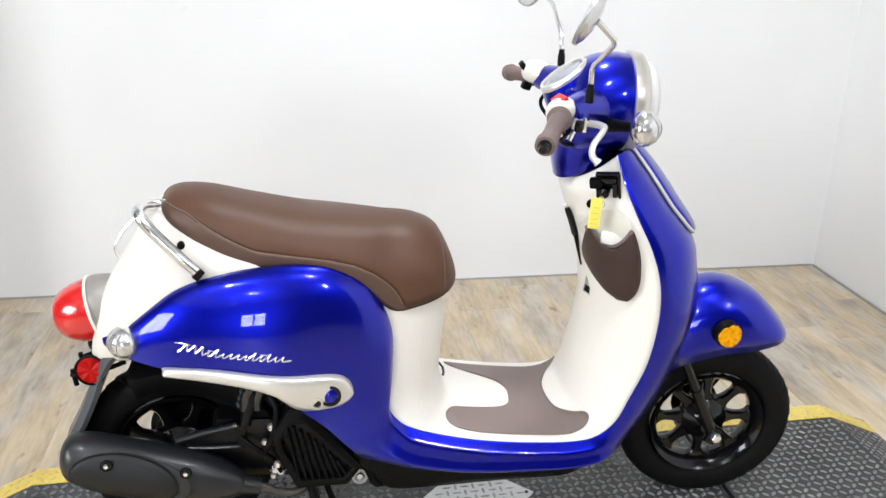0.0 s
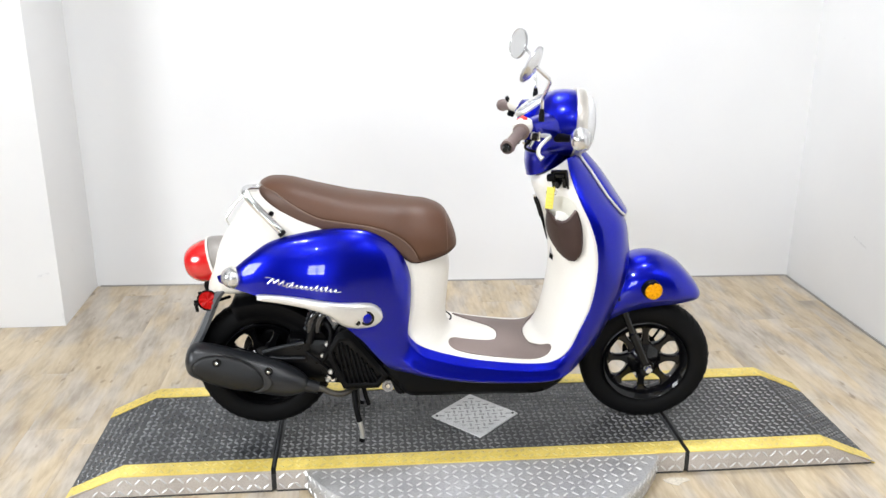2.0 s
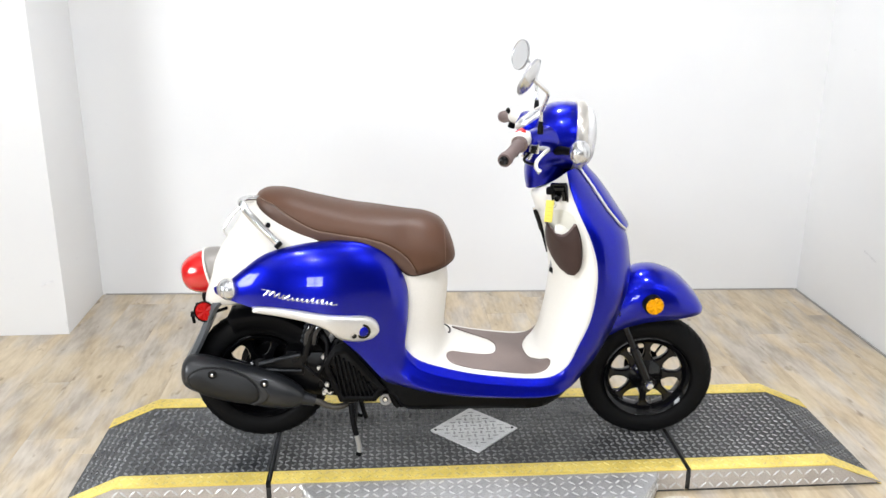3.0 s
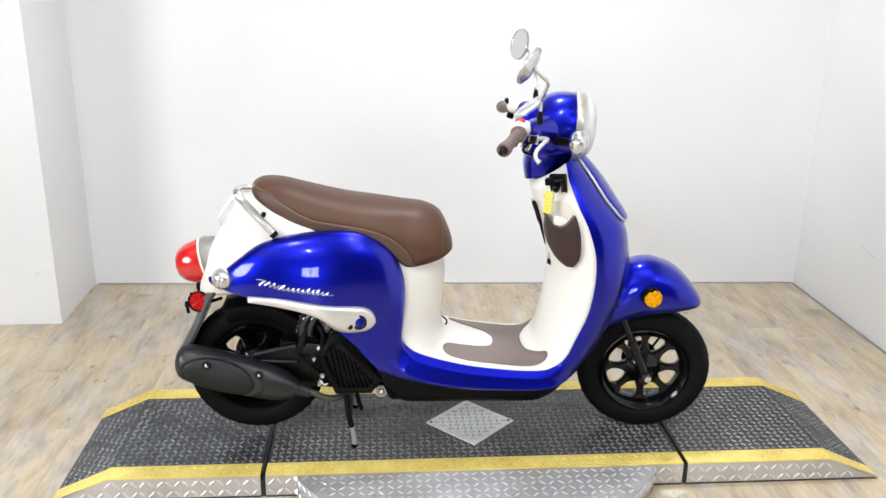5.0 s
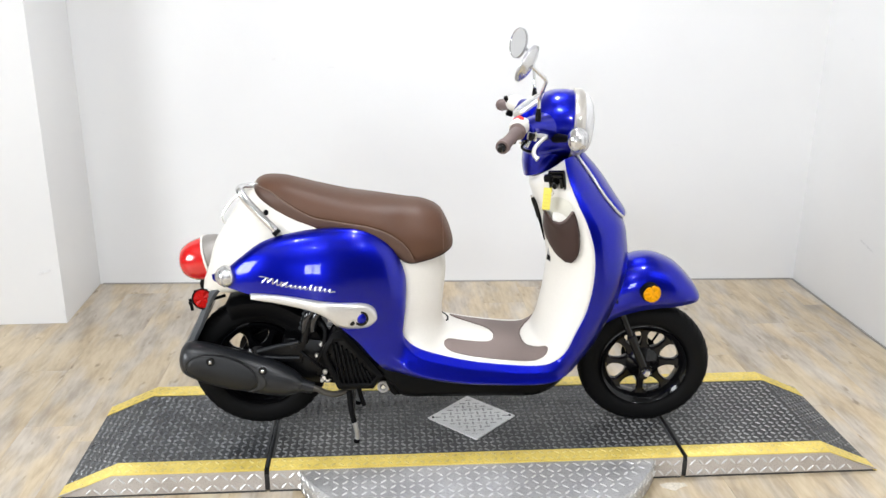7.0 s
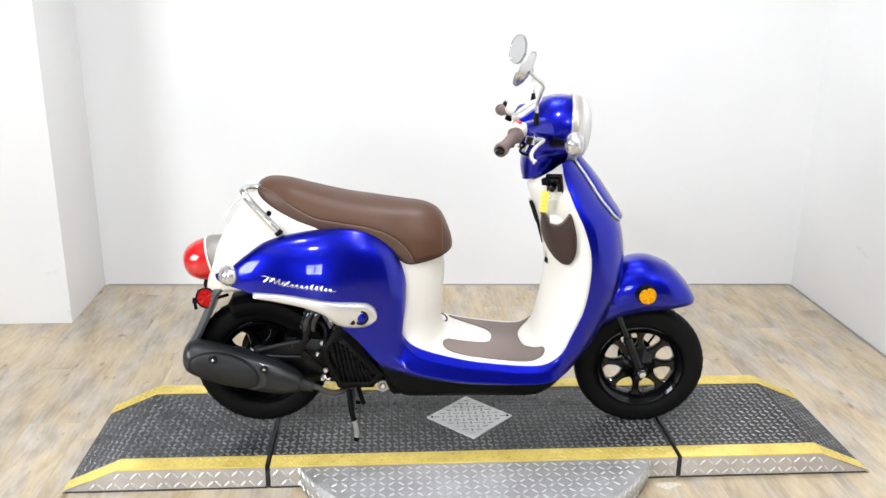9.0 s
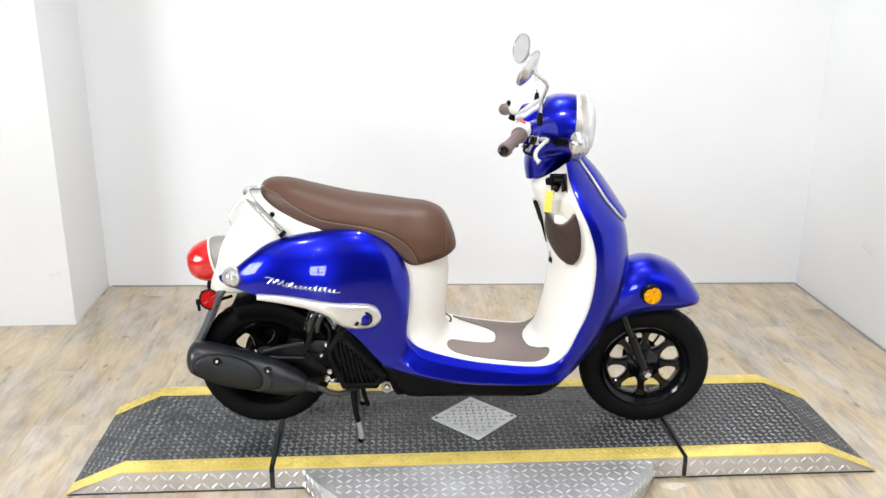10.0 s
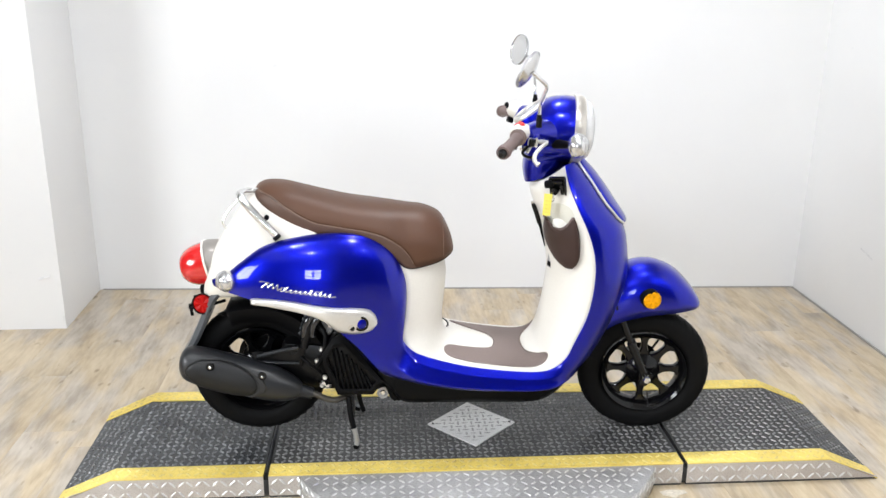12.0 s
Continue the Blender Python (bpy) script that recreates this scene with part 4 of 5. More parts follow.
# ---- wheels, fork and front fender ----
def wheel(name, centre, label, turn, first):
    """A cast wheel about the y axis with eight forked openings, and its tyre."""
    g = group_part(name, scooter, label)
    m = turn @ Matrix.Translation(centre) @ pose(0, 0, 0, -90, 0, 0)
    R = 0.203
    prof = []
    for a in np.linspace(-math.pi * 0.86, math.pi * 0.86, 25).tolist():
        c, s = math.cos(a), math.sin(a)
        prof.append((R - 0.037 + 0.037 * math.copysign(abs(c) ** 0.85, c), 0.042 * math.copysign(abs(s) ** 0.8, s)))
    part("tyre", revolve(prof, m, 72, True), TYRE, g, "black rubber tyre")
    tread = None
    for i in range(44):
        for s in (-1, 1):
            a = 2 * math.pi * (i + 0.5 * (s > 0)) / 44
            ribs = [m @ (Matrix.Rotation(a + 0.10 * t, 4, "Z") @ Vector((R - 0.0352 + 0.0352 * math.cos(e) ** 0.85, 0, s * 0.0398 * math.sin(e) ** 0.8))) for t, e in ((0, 0.25), (0.45, 0.6), (0.9, 0.95), (1.2, 1.25))]
            tread = tube(ribs, 0.0022, 4, True, tread)
    part("tread", tread, TYRE, g, "fine tread ribs", kind="stuff")
    part("rim", revolve([(0.131, -0.040), (0.134, -0.034), (0.128, -0.030), (0.122, -0.022), (0.119, -0.012), (0.119, 0.012), (0.122, 0.022), (0.128, 0.030), (0.134, 0.034), (0.131, 0.040), (0.126, 0.036), (0.114, 0.022), (0.111, 0.010), (0.111, -0.010), (0.114, -0.022), (0.126, -0.036)], m, 64, True), GLOSSBLACK, g, "gloss black cast rim")
    part("hub", revolve([(0.0, -0.050), (0.018, -0.050), (0.022, -0.040), (0.040, -0.026), (0.052, -0.016), (0.052, 0.016), (0.040, 0.026), (0.022, 0.040), (0.018, 0.050), (0.0, 0.050)], m, 36), GLOSSBLACK, g)
    for i in range(8):
        a = 2 * math.pi * (i + first) / 8
        rows = []
        for r, w, d in ((0.036, 0.018, 0.016), (0.054, 0.0190, 0.013), (0.064, 0.0128, 0.012), (0.074, 0.0102, 0.011), (0.090, 0.0100, 0.010), (0.100, 0.0128, 0.010), (0.108, 0.0215, 0.011), (0.116, 0.037, 0.013)):
            rows.append([m @ Matrix.Rotation(a, 4, "Z") @ Vector(p) for p in ((r, -w, -d * 0.6), (r, -w * 0.7, -d), (r, w * 0.7, -d), (r, w, -d * 0.6), (r, w, d * 0.6), (r, w * 0.7, d), (r, -w * 0.7, d), (r, -w, d * 0.6))])
        part("spoke", grid(rows, around=True, caps=True), GLOSSBLACK, g)
    va = Matrix.Rotation(radians(76), 4, "Z")
    part("valve", tube([m @ va @ Vector((0.105, 0, -0.012)), m @ va @ Vector((0.088, 0, -0.022)), m @ va @ Vector((0.076, 0, -0.024))], 0.0028, 8), RUST, g)
    return m


FM = wheel("front_wheel", FRONT_AXLE, "front wheel, turned slightly to its right", STEER, 0.0)
wheel("rear_wheel", REAR_AXLE, "rear wheel raised just clear of the deck", Matrix(), 0.5)

fork = group_part("front_fork", scooter, "black telescopic front fork")
for s in (-1, 1):
    top, bot = Vector((0.414, s * 0.072, 0.470)), Vector((0.532, s * 0.088, 0.206))
    part("fork_leg", steered(tube([top, top.lerp(bot, 0.55), top.lerp(bot, 0.56), top.lerp(bot, 0.93), bot], [0.0105, 0.0105, 0.0135, 0.0135, 0.010], 14)), GLOSSBLACK, fork)
    part("fork_foot", steered(box((0.028, 0.020, 0.046), Matrix.Translation(bot) @ pose(0, 0, 0, 0, 25, 0), 0.008)), GLOSSBLACK, fork)
part("axle", steered(tube([(0.537, -0.095, 0.198), (0.537, 0.095, 0.198)], 0.008, 12)), SATIN, fork)
part("axle_nut", steered(revolve([(0.0, 0.014), (0.009, 0.0135), (0.0125, 0.010), (0.0140, 0.004), (0.0140, 0.0)], axis((0.532, -0.102, 0.212), (0, -1, 0)), 6)), RAIL, fork, "bright axle nut")
part("brake_hose", steered(tube(spline([(0.41, 0.05, 0.44), (0.55, 0.062, 0.37), (0.60, 0.066, 0.29), (0.575, 0.066, 0.225)], 6), 0.004, 8)), PLASTIC, fork)
part("brake_disc", revolve([(0.032, 0.058), (0.056, 0.058), (0.056, 0.062), (0.032, 0.062)], FM, 48, True), GLOSSBLACK, fork)

FENDER = [((0.352, 0.375), (0.350, 0.318), 0.055), ((0.400, 0.500), (0.385, 0.350), 0.076), ((0.455, 0.543), (0.440, 0.390), 0.086), ((0.500, 0.559), (0.500, 0.412), 0.090), ((0.548, 0.556), (0.548, 0.421), 0.090),
          ((0.603, 0.532), (0.600, 0.426), 0.086), ((0.650, 0.488), (0.645, 0.430), 0.072), ((0.676, 0.453), (0.671, 0.430), 0.050), ((0.687, 0.430), (0.684, 0.426), 0.015)]
fk = spline([[a[0], a[1], b[0], b[1], w] for a, b, w in FENDER], 6)
rows = []
for tx, tz, ex, ez, w in fk:
    row = []
    for a in np.linspace(-math.pi / 2, math.pi / 2, 21).tolist():
        c, s = abs(math.cos(a)) ** 0.72, math.copysign(abs(math.sin(a)) ** 0.8, math.sin(a))
        row.append((ex + (tx - ex) * c, w * s, ez + (tz - ez) * c))
    rows.append(row)
bm = steered(grid(rows))
bm.normal_update()
fender_tree = BVHTree.FromBMesh(bm)
front_fender = part("front_fender", bm, BLUE, scooter, "rounded metallic blue front fender", thick=0.004, sharp=60)
spot = on_right(fender_tree, 0.510, 0.467, 0.0)
part("reflector_base", tube([spot + Vector((-0.003, 0.004, 0.003)), spot + Vector((-0.001, -0.012, 0.0))], 0.029, 28), PLASTIC, front_fender)
part("reflector", pinwheel(axis(spot + Vector((0.002, -0.015, 0)), (0.02, -1, 0.12)), 0.0265), AMBER, front_fender, "round faceted amber reflector", sharp=3)

# ---- handlebar head ----
head = group_part("handlebar_head", scooter, "blue handlebar cowl with a round headlamp")
rows = []
for x, zc, rz, rl in spline([(0.272, 0.952, 0.093, 0.093), (0.245, 0.951, 0.097, 0.098), (0.210, 0.947, 0.098, 0.100), (0.178, 0.938, 0.092, 0.096), (0.156, 0.926, 0.076, 0.086), (0.142, 0.912, 0.052, 0.066), (0.134, 0.902, 0.026, 0.034), (0.132, 0.900, 0.003, 0.004)], 6):
    rows.append([(x, rl * math.cos(a), zc + rz * math.sin(a)) for a in np.linspace(0, 2 * math.pi, 40, endpoint=False).tolist()])
part("cowl", steered(grid(rows, around=True)), BLUE, head, "metallic blue lamp cowl", sharp=60)
rows = []
for z, xc, rx, rl in spline([(0.925, 0.205, 0.068, 0.076), (0.880, 0.200, 0.068, 0.072), (0.852, 0.196, 0.062, 0.066), (0.832, 0.193, 0.055, 0.060), (0.821, 0.192, 0.048, 0.052), (0.817, 0.192, 0.003, 0.003)], 5):
    row = []
    for a in np.linspace(0, 2 * math.pi, 36, endpoint=False).tolist():
        c, s = math.cos(a), math.sin(a)
        x = xc + rx * math.copysign(abs(c) ** 0.8, c)
        row.append((x, rl * math.copysign(abs(s) ** 0.8, s), z + (x - xc) * 0.42))
    rows.append(row)
part("neck_cover", steered(grid(rows, around=True)), BLUE, head, "metallic blue steering neck cover", sharp=60)
hm = axis((0.270, 0, 0.952), (1, 0, -0.04))
part("lamp_ring", steered(revolve([(0.092, -0.004), (0.098, -0.002), (0.0985, 0.010), (0.096, 0.022), (0.090, 0.028), (0.084, 0.027), (0.086, 0.018), (0.086, -0.004)], hm, 56, True)), SATIN, head, "warm silver headlamp ring")
part("lamp_bowl", steered(revolve([(0.0, -0.03), (0.03, -0.026), (0.06, -0.01), (0.085, 0.024)], hm, 40)), RAIL, head)
part("lamp_lens", steered(revolve([(0.086, 0.025), (0.084, 0.036), (0.077, 0.046), (0.062, 0.054), (0.04, 0.059), (0.0, 0.061), (0.0, 0.058), (0.04, 0.056), (0.060, 0.051), (0.074, 0.044), (0.081, 0.035), (0.083, 0.025)], hm, 48)), LENS, head, "clear domed headlamp glass")
gm = axis((0.148, 0, 1.000), (-0.58, 0, 0.82)) @ Matrix.Diagonal((0.84, 0.84, 0.84, 1))
part("gauge_bezel", steered(revolve([(0.046, -0.004), (0.055, -0.002), (0.057, 0.005), (0.053, 0.012), (0.047, 0.012), (0.044, 0.004)], gm @ Matrix.Diagonal((0.95, 1.12, 1, 1)), 44, True)), SILVERTRIM, head, "silver gauge bezel")
part("gauge_pod", steered(revolve([(0.0, 0.0), (0.054, 0.0), (0.059, -0.012), (0.064, -0.035), (0.066, -0.06)], gm @ Matrix.Diagonal((0.95, 1.12, 1, 1)), 44)), BLUE, head, "blue gauge pod")
part("gauge_face", steered(revolve([(0.0, 0.006), (0.044, 0.006), (0.045, 0.001)], gm @ Matrix.Diagonal((0.95, 1.12, 1, 1)), 40)), GAUGE, head, "blue-grey speedometer face")
part("gauge_glass", steered(revolve([(0.0, 0.014), (0.03, 0.0125), (0.046, 0.008), (0.046, 0.0065), (0.03, 0.0105), (0.0, 0.012)], gm @ Matrix.Diagonal((0.95, 1.12, 1, 1)), 40)), GAUGEGLASS, head)
bars = group_part("handlebar", scooter, "handlebar with brown grips and cream switch housings")
for s in (-1, 1):
    arm = spline([(0.190, s * 0.070, 0.955), (0.158, s * 0.110, 0.962), (0.128, s * 0.150, 0.964)], 5)
    part("bar_shroud", steered(tube(arm, [0.042 - 0.016 * i / (len(arm) - 1) for i in range(len(arm))], 20)), BLUE, bars)
    sw = spline([(0.132, s * 0.132, 0.974), (0.116, s * 0.154, 0.974), (0.100, s * 0.176, 0.971)], 4)
    part("switch_housing", steered(tube(sw, [(1.05 if s > 0 else 1.0) * r for r in [0.018, 0.021, 0.023, 0.024, 0.024, 0.024, 0.023, 0.021, 0.017][:len(sw)]], 20)), CREAM, bars, "cream switch housing")
    g0, g1 = Vector((0.110, s * 0.180, 0.968)), Vector((0.066, s * 0.296, 0.952))
    if s > 0:
        g0, g1 = g0 + Vector((0.006, 0, -0.008)), g1 + Vector((0.008, -0.010, -0.010))
    part("grip", steered(tube([g0, g0.lerp(g1, 0.05), g0.lerp(g1, 0.10), g0.lerp(g1, 0.55), g0.lerp(g1, 0.86), g0.lerp(g1, 0.88), g1], [0.0225, 0.023, 0.017, 0.0152, 0.016, 0.019, 0.0178], 24)), GRIP, bars, "brown rubber grip")
    w = (g1 - g0).normalized()
    part("grip_end", steered(tube([g1 - w * 0.002, g1 + w * 0.006, g1 + w * 0.010, g1 + w * 0.016], [0.0125, 0.012, 0.008, 0.007], 20)), GLOSSBLACK, bars, "black bar end")
    lever = spline([(0.168, s * 0.160, 0.952), (0.178, s * 0.190, 0.958), (0.180, s * 0.224, 0.963), (0.168, s * 0.258, 0.963), (0.150, s * 0.282, 0.949), (0.148, s * 0.293, 0.934), (0.158, s * 0.300, 0.924)], 5)
    part("brake_lever", steered(tube(lever, [0.0070] * (len(lever) - 3) + [0.0066, 0.0090, 0.0088], 10, flat=0.75)), SILVERTRIM, bars, "polished brake lever")
    part("lever_perch", steered(box((0.028, 0.034, 0.022), pose(0.150, s * 0.152, 0.950, 0, 12, 0), 0.006)), SILVERTRIM, bars)
    part("perch_bolt", steered(tube([(0.158, s * 0.166, 0.938), (0.158, s * 0.166, 0.964)], 0.0045, 10)), RAIL, bars)
    part("lever_clamp", steered(box((0.016, 0.010, 0.022), pose(0.146, s * 0.178, 0.952, 0, 10, 20), 0.004)), GLOSSBLACK, bars)
    part("switch_block", steered(box((0.020, 0.018, 0.016), pose(0.098, s * 0.168, 0.940, 0, 20, 10), 0.004)), PLASTIC, bars)
    part("cable", steered(tube(spline([(0.150, s * 0.145, 0.945), (0.125, s * 0.130, 0.915), (0.140, s * 0.090, 0.892), (0.175, s * 0.060, 0.880)], 5), 0.004, 8)), PLASTIC, bars)
part("lever_housing", steered(tube([(0.168, -0.098, 0.940), (0.158, -0.122, 0.950), (0.150, -0.146, 0.960), (0.147, -0.158, 0.962)], [0.018, 0.021, 0.019, 0.012], 16)), BLUE, bars, "blue brake lever housing")
part("master_cap", steered(box((0.022, 0.020, 0.014), pose(0.132, -0.128, 0.938, 10, 20, 15), 0.004)), PLASTIC, bars)
part("clamp_screw", steered(tube([(0.124, -0.150, 0.934), (0.118, -0.160, 0.930)], 0.004, 8)), CHROME, bars)
part("cable_joint", steered(tube([(0.146, -0.140, 0.936), (0.136, -0.146, 0.916)], 0.0055, 8)), RAIL, bars)
part("start_switch", steered(box((0.022, 0.030, 0.008), pose(0.112, -0.152, 0.994, 0, -28, 20), 0.003)), RED, bars, "red starter rocker")
part("light_switch", steered(box((0.012, 0.022, 0.018), pose(0.088, 0.162, 0.985, 0, -40, 0), 0.003)), PLASTIC, bars)

# mirrors
def mirror(base, bend, elbow, centre, face, name_label):
    g = group_part("rear_mirror", scooter, name_label)
    c, n = Vector(centre), Vector(face).normalized()
    part("stem_boot", tube([Vector(base) + Vector((0, 0, -0.012)), Vector(base) + Vector((0, 0, 0.010)), Vector(base) + Vector((0, 0, 0.012)), Vector(base) + Vector((0, 0, 0.022))], [0.008, 0.008, 0.0065, 0.006], 12), PLASTIC, g, "black rubber boot")
    path = [Vector(base), Vector(bend) * 0.5 + Vector(base) * 0.5, *(Vector(bend).lerp(Vector(p), 0.08) for p in (base, elbow)), *(Vector(elbow).lerp(Vector(p), 0.10) for p in (bend, centre)), c - n * 0.012]
    part("stem", tube(path, 0.0050, 10), RAIL, g, "bent chrome stem")
    m = axis(c, n)
    part("mirror_back", revolve([(0.0, -0.014), (0.020, -0.012), (0.038, -0.007), (0.0475, 0.000), (0.0485, 0.004), (0.0465, 0.005), (0.0455, 0.002)], m, 44), RAIL, g, "chrome mirror shell")
    part("mirror_rim", revolve([(0.0472, 0.0045), (0.0484, 0.0045), (0.0488, 0.002), (0.0485, -0.002), (0.0475, -0.002)], m, 44, True), RIMGREY, g, "grey mirror rim")
    part("mirror_glass", revolve([(0.0, 0.003), (0.0473, 0.003)], m, 44), MIRROR, g, "round mirror glass")


mirror((0.143, -0.170, 0.995), (0.143, -0.172, 1.045), (0.137, -0.296, 1.106), (0.083, -0.318, 1.148), (-0.79, 0.44, 0.43), "round chrome mirror seen from behind")
mirror((0.192, 0.170, 1.005), (0.190, 0.172, 1.055), (0.205, 0.300, 1.110), (0.174, 0.387, 1.142), (-0.90, -0.38, 0.20), "round chrome mirror facing the seat")

# turn signals
def signal(place, root, way, r, label):
    g = group_part("turn_signal", scooter, label)
    p, w = Vector(place), Vector(way).normalized()
    part("stalk", tube([Vector(root), Vector(root).lerp(p, 0.6), p - w * 0.004], [0.014, 0.010, 0.014], 14), PLASTIC, g, "black rubber stalk")
    m = axis(p, w)
    part("shell", revolve([(0.0, -r * 0.75), (r * 0.5, -r * 0.68), (r * 0.85, -r * 0.40), (r, -0.004), (r * 0.98, 0.004), (r * 0.9, 0.0), (r * 0.7, -r * 0.3), (0.0, -r * 0.5)], m, 32), RAIL, g, "chrome shell")
    part("lens", revolve([(r * 0.97, 0.003), (r * 0.92, r * 0.35), (r * 0.65, r * 0.7), (r * 0.3, r * 0.86), (0.0, r * 0.9), (0.0, r * 0.84), (r * 0.3, r * 0.80), (r * 0.62, r * 0.64), (r * 0.86, r * 0.33), (r * 0.90, 0.003)], m, 32), LAMPGLASS, g, "clear domed lens over a bright reflector")
    rib = None
    for k in (-0.45, 0.05, 0.5):
        rib = tube([m @ Vector((r * k, r * math.sin(a) * 0.86, r * 0.90 * math.cos(a) * math.sqrt(1 - k * k) + 0.0006)) for a in np.linspace(-1.15, 1.15, 12).tolist()], 0.0009, 6, True, rib)
    part("lens_rib", rib, RIMGREY, g)
    part("bulb", revolve([(0.0, r * 0.45), (r * 0.22, r * 0.35), (r * 0.28, 0.0), (r * 0.2, -r * 0.4)], m, 16), SATIN, g)


signal((0.250, -0.173, 0.934), (0.205, -0.095, 0.925), (0.85, -0.5, 0.0), 0.034, "clear front turn signal on a black stalk")
signal((0.285, 0.165, 0.936), (0.230, 0.095, 0.925), (0.95, 0.35, 0.0), 0.034, "clear front turn signal on a black stalk")
signal((-0.706, -0.142, 0.552), (-0.668, -0.125, 0.546), (-0.75, -0.66, 0.0), 0.031, "clear rear turn signal on a black stalk")
signal((-0.706, 0.142, 0.552), (-0.668, 0.125, 0.546), (-0.75, 0.66, 0.0), 0.031, "clear rear turn signal on a black stalk")

# ---- fittings on the leg shield ----
lock = group_part("ignition_lock", scooter, "black ignition lock with key")
p = on_right(inner_tree, 0.219, 0.803, 0.005)
tilt = pose(0, 0, 0, 0, 0, -28) @ pose(0, 0, 0, 12, -6, 0)
at = Matrix.Translation(p) @ tilt
surround = None
for x, z, w, h in ((0, 0.028, 0.046, 0.006), (0, -0.028, 0.046, 0.006), (0.021, 0, 0.006, 0.052), (-0.021, 0, 0.006, 0.052)):
    surround = box((w, 0.012, h), at @ Matrix.Translation((x, 0, z)), 0.002, surround)
part("lock_plate", box((0.046, 0.006, 0.056), at @ Matrix.Translation((0, 0.004, 0)), 0.001), PLASTIC, lock)
part("lock_frame", surround, GLOSSBLACK, lock, "gloss black frame round the lock")
part("lock_barrel", tube([at @ Vector((-0.006, 0.002, -0.008)), at @ Vector((-0.008, -0.014, -0.008))], 0.0105, 18), GLOSSBLACK, lock)
part("lock_cover", box((0.024, 0.018, 0.020), at @ Matrix.Translation((-0.022, -0.010, 0.014)), 0.005), PLASTIC, lock)
part("cover_arm", box((0.030, 0.012, 0.010), at @ Matrix.Translation((0.002, -0.008, 0.019)), 0.003), GLOSSBLACK, lock)
part("shutter_lever", box((0.010, 0.010, 0.030), at @ Matrix.Translation((0.013, -0.006, -0.004)), 0.003), GLOSSBLACK, lock)
part("key", box((0.004, 0.022, 0.018), at @ Matrix.Translation((-0.008, -0.024, -0.010)), 0.0015), CHROME, lock)
part("key_ring", tube([at @ Vector((-0.012 + 0.009 * math.cos(a), -0.034, -0.018 + 0.010 * math.sin(a))) for a in np.linspace(0, 2 * math.pi, 18).tolist()], 0.001, 6), CHROME, lock)
tagm = Matrix.Translation(p + Vector((-0.034, -0.030, -0.042))) @ pose(0, 0, 0, 4, 3, -12)
part("key_tag", box((0.022, 0.0022, 0.064), tagm, 0.001), TAG, lock, "yellow paper key tag")
lines = None
for i, zz in enumerate((0.012, 0.0, -0.012, -0.022)):
    lines = box((0.0155 if i % 2 else 0.012, 0.0006, 0.0016), tagm @ Matrix.Translation((0, -0.0014, zz)), 0, lines)
part("tag_lines", lines, mat("tag_ink", (0.62, 0.54, 0.10), 0.7), lock)

pocket = group_part("front_pocket", scooter, "dark brown pouch pocket on the inner shield")
pouch = patch([(0.200, 0.698), (0.203, 0.664), (0.210, 0.628), (0.221, 0.596), (0.238, 0.570), (0.258, 0.556)],
              [(0.266, 0.714), (0.276, 0.688), (0.285, 0.650), (0.288, 0.610), (0.284, 0.580), (0.272, 0.558)],
              lambda x, z, l: on_right(inner_tree, x, z, l, -0.1) + Vector((-0.010, -0.006, 0.020)), 6, 13, lambda u, v: 0.003 + 0.016 * max(0, math.sin(math.pi * v)) ** 0.55 * (1 - u ** 4) - 0.0)


def sag(x):
    """How far the pouch's mouth hangs below the line between its corners, as a share."""
    return max(0.0, 1 - ((x - 0.222) / 0.036) ** 2)


for v in pouch.verts:
    v.co.z -= 0.036 * min(1.0, max(0.0, (v.co.z - 0.640) / 0.070)) ** 2 * sag(v.co.x)
part("pouch", pouch, POUCH, pocket, "dark brown pebbled pouch", thick=0.003, sharp=70)
mouth = patch([(0.190, 0.700), (0.200, 0.736), (0.226, 0.748), (0.254, 0.736), (0.268, 0.706)], [(0.190, 0.690), (0.206, 0.662), (0.228, 0.655), (0.250, 0.664), (0.268, 0.696)],
              lambda x, z, l: on_right(inner_tree, x, z, 0.0035, -0.1) + Vector((-0.004, 0, 0.014)), 6, 7)
part("pocket_mouth", mouth, CREAMSHADE, pocket, "shallow cream pocket recess with its shade in the colour")
lipline = [on_right(inner_tree, 0.200 + 0.066 * u, 0.698 + 0.016 * u, 0.005, -0.1) + Vector((-0.010, -0.006, 0.020)) for u in np.linspace(0, 1, 17).tolist()]
part("pouch_lip", tube([q - Vector((0, 0, 0.036 * min(1.0, (q.z - 0.640) / 0.070) ** 2 * sag(q.x))) for q in lipline], 0.0042, 10), GRIP, pocket, "rolled brown pouch edge")
q = on_right(inner_tree, 0.230, 0.700, 0.004)
part("pocket_liner", box((0.046, 0.016, 0.036), Matrix.Translation(q) @ pose(0, 0, 0, -14, 0, -24), 0.005), CREAM, pocket, "pale cream inner box of the pocket")
rod = spline([(0.163, -0.024, 0.738), (0.177, -0.024, 0.704), (0.188, -0.022, 0.672), (0.196, -0.018, 0.642), (0.207, -0.012, 0.604)], 5)
hook = group_part("shield_hook", scooter, "black hook lever on the inner shield")
part("hook_handle", tube(rod[:10], [0.005, 0.0065, 0.007, 0.007, 0.0072, 0.0074, 0.0076, 0.0078, 0.008, 0.008], 12), GLOSSBLACK, hook)
part("hook_strap", tube(rod[8:], [0.0055 - 0.0003 * n for n in range(len(rod) - 8)], 10), PLASTIC, hook)
part("hook_tip", tube([rod[0] + np.array((-0.003, 0, 0.007)), rod[0]], 0.0045, 10), CHROME, hook)
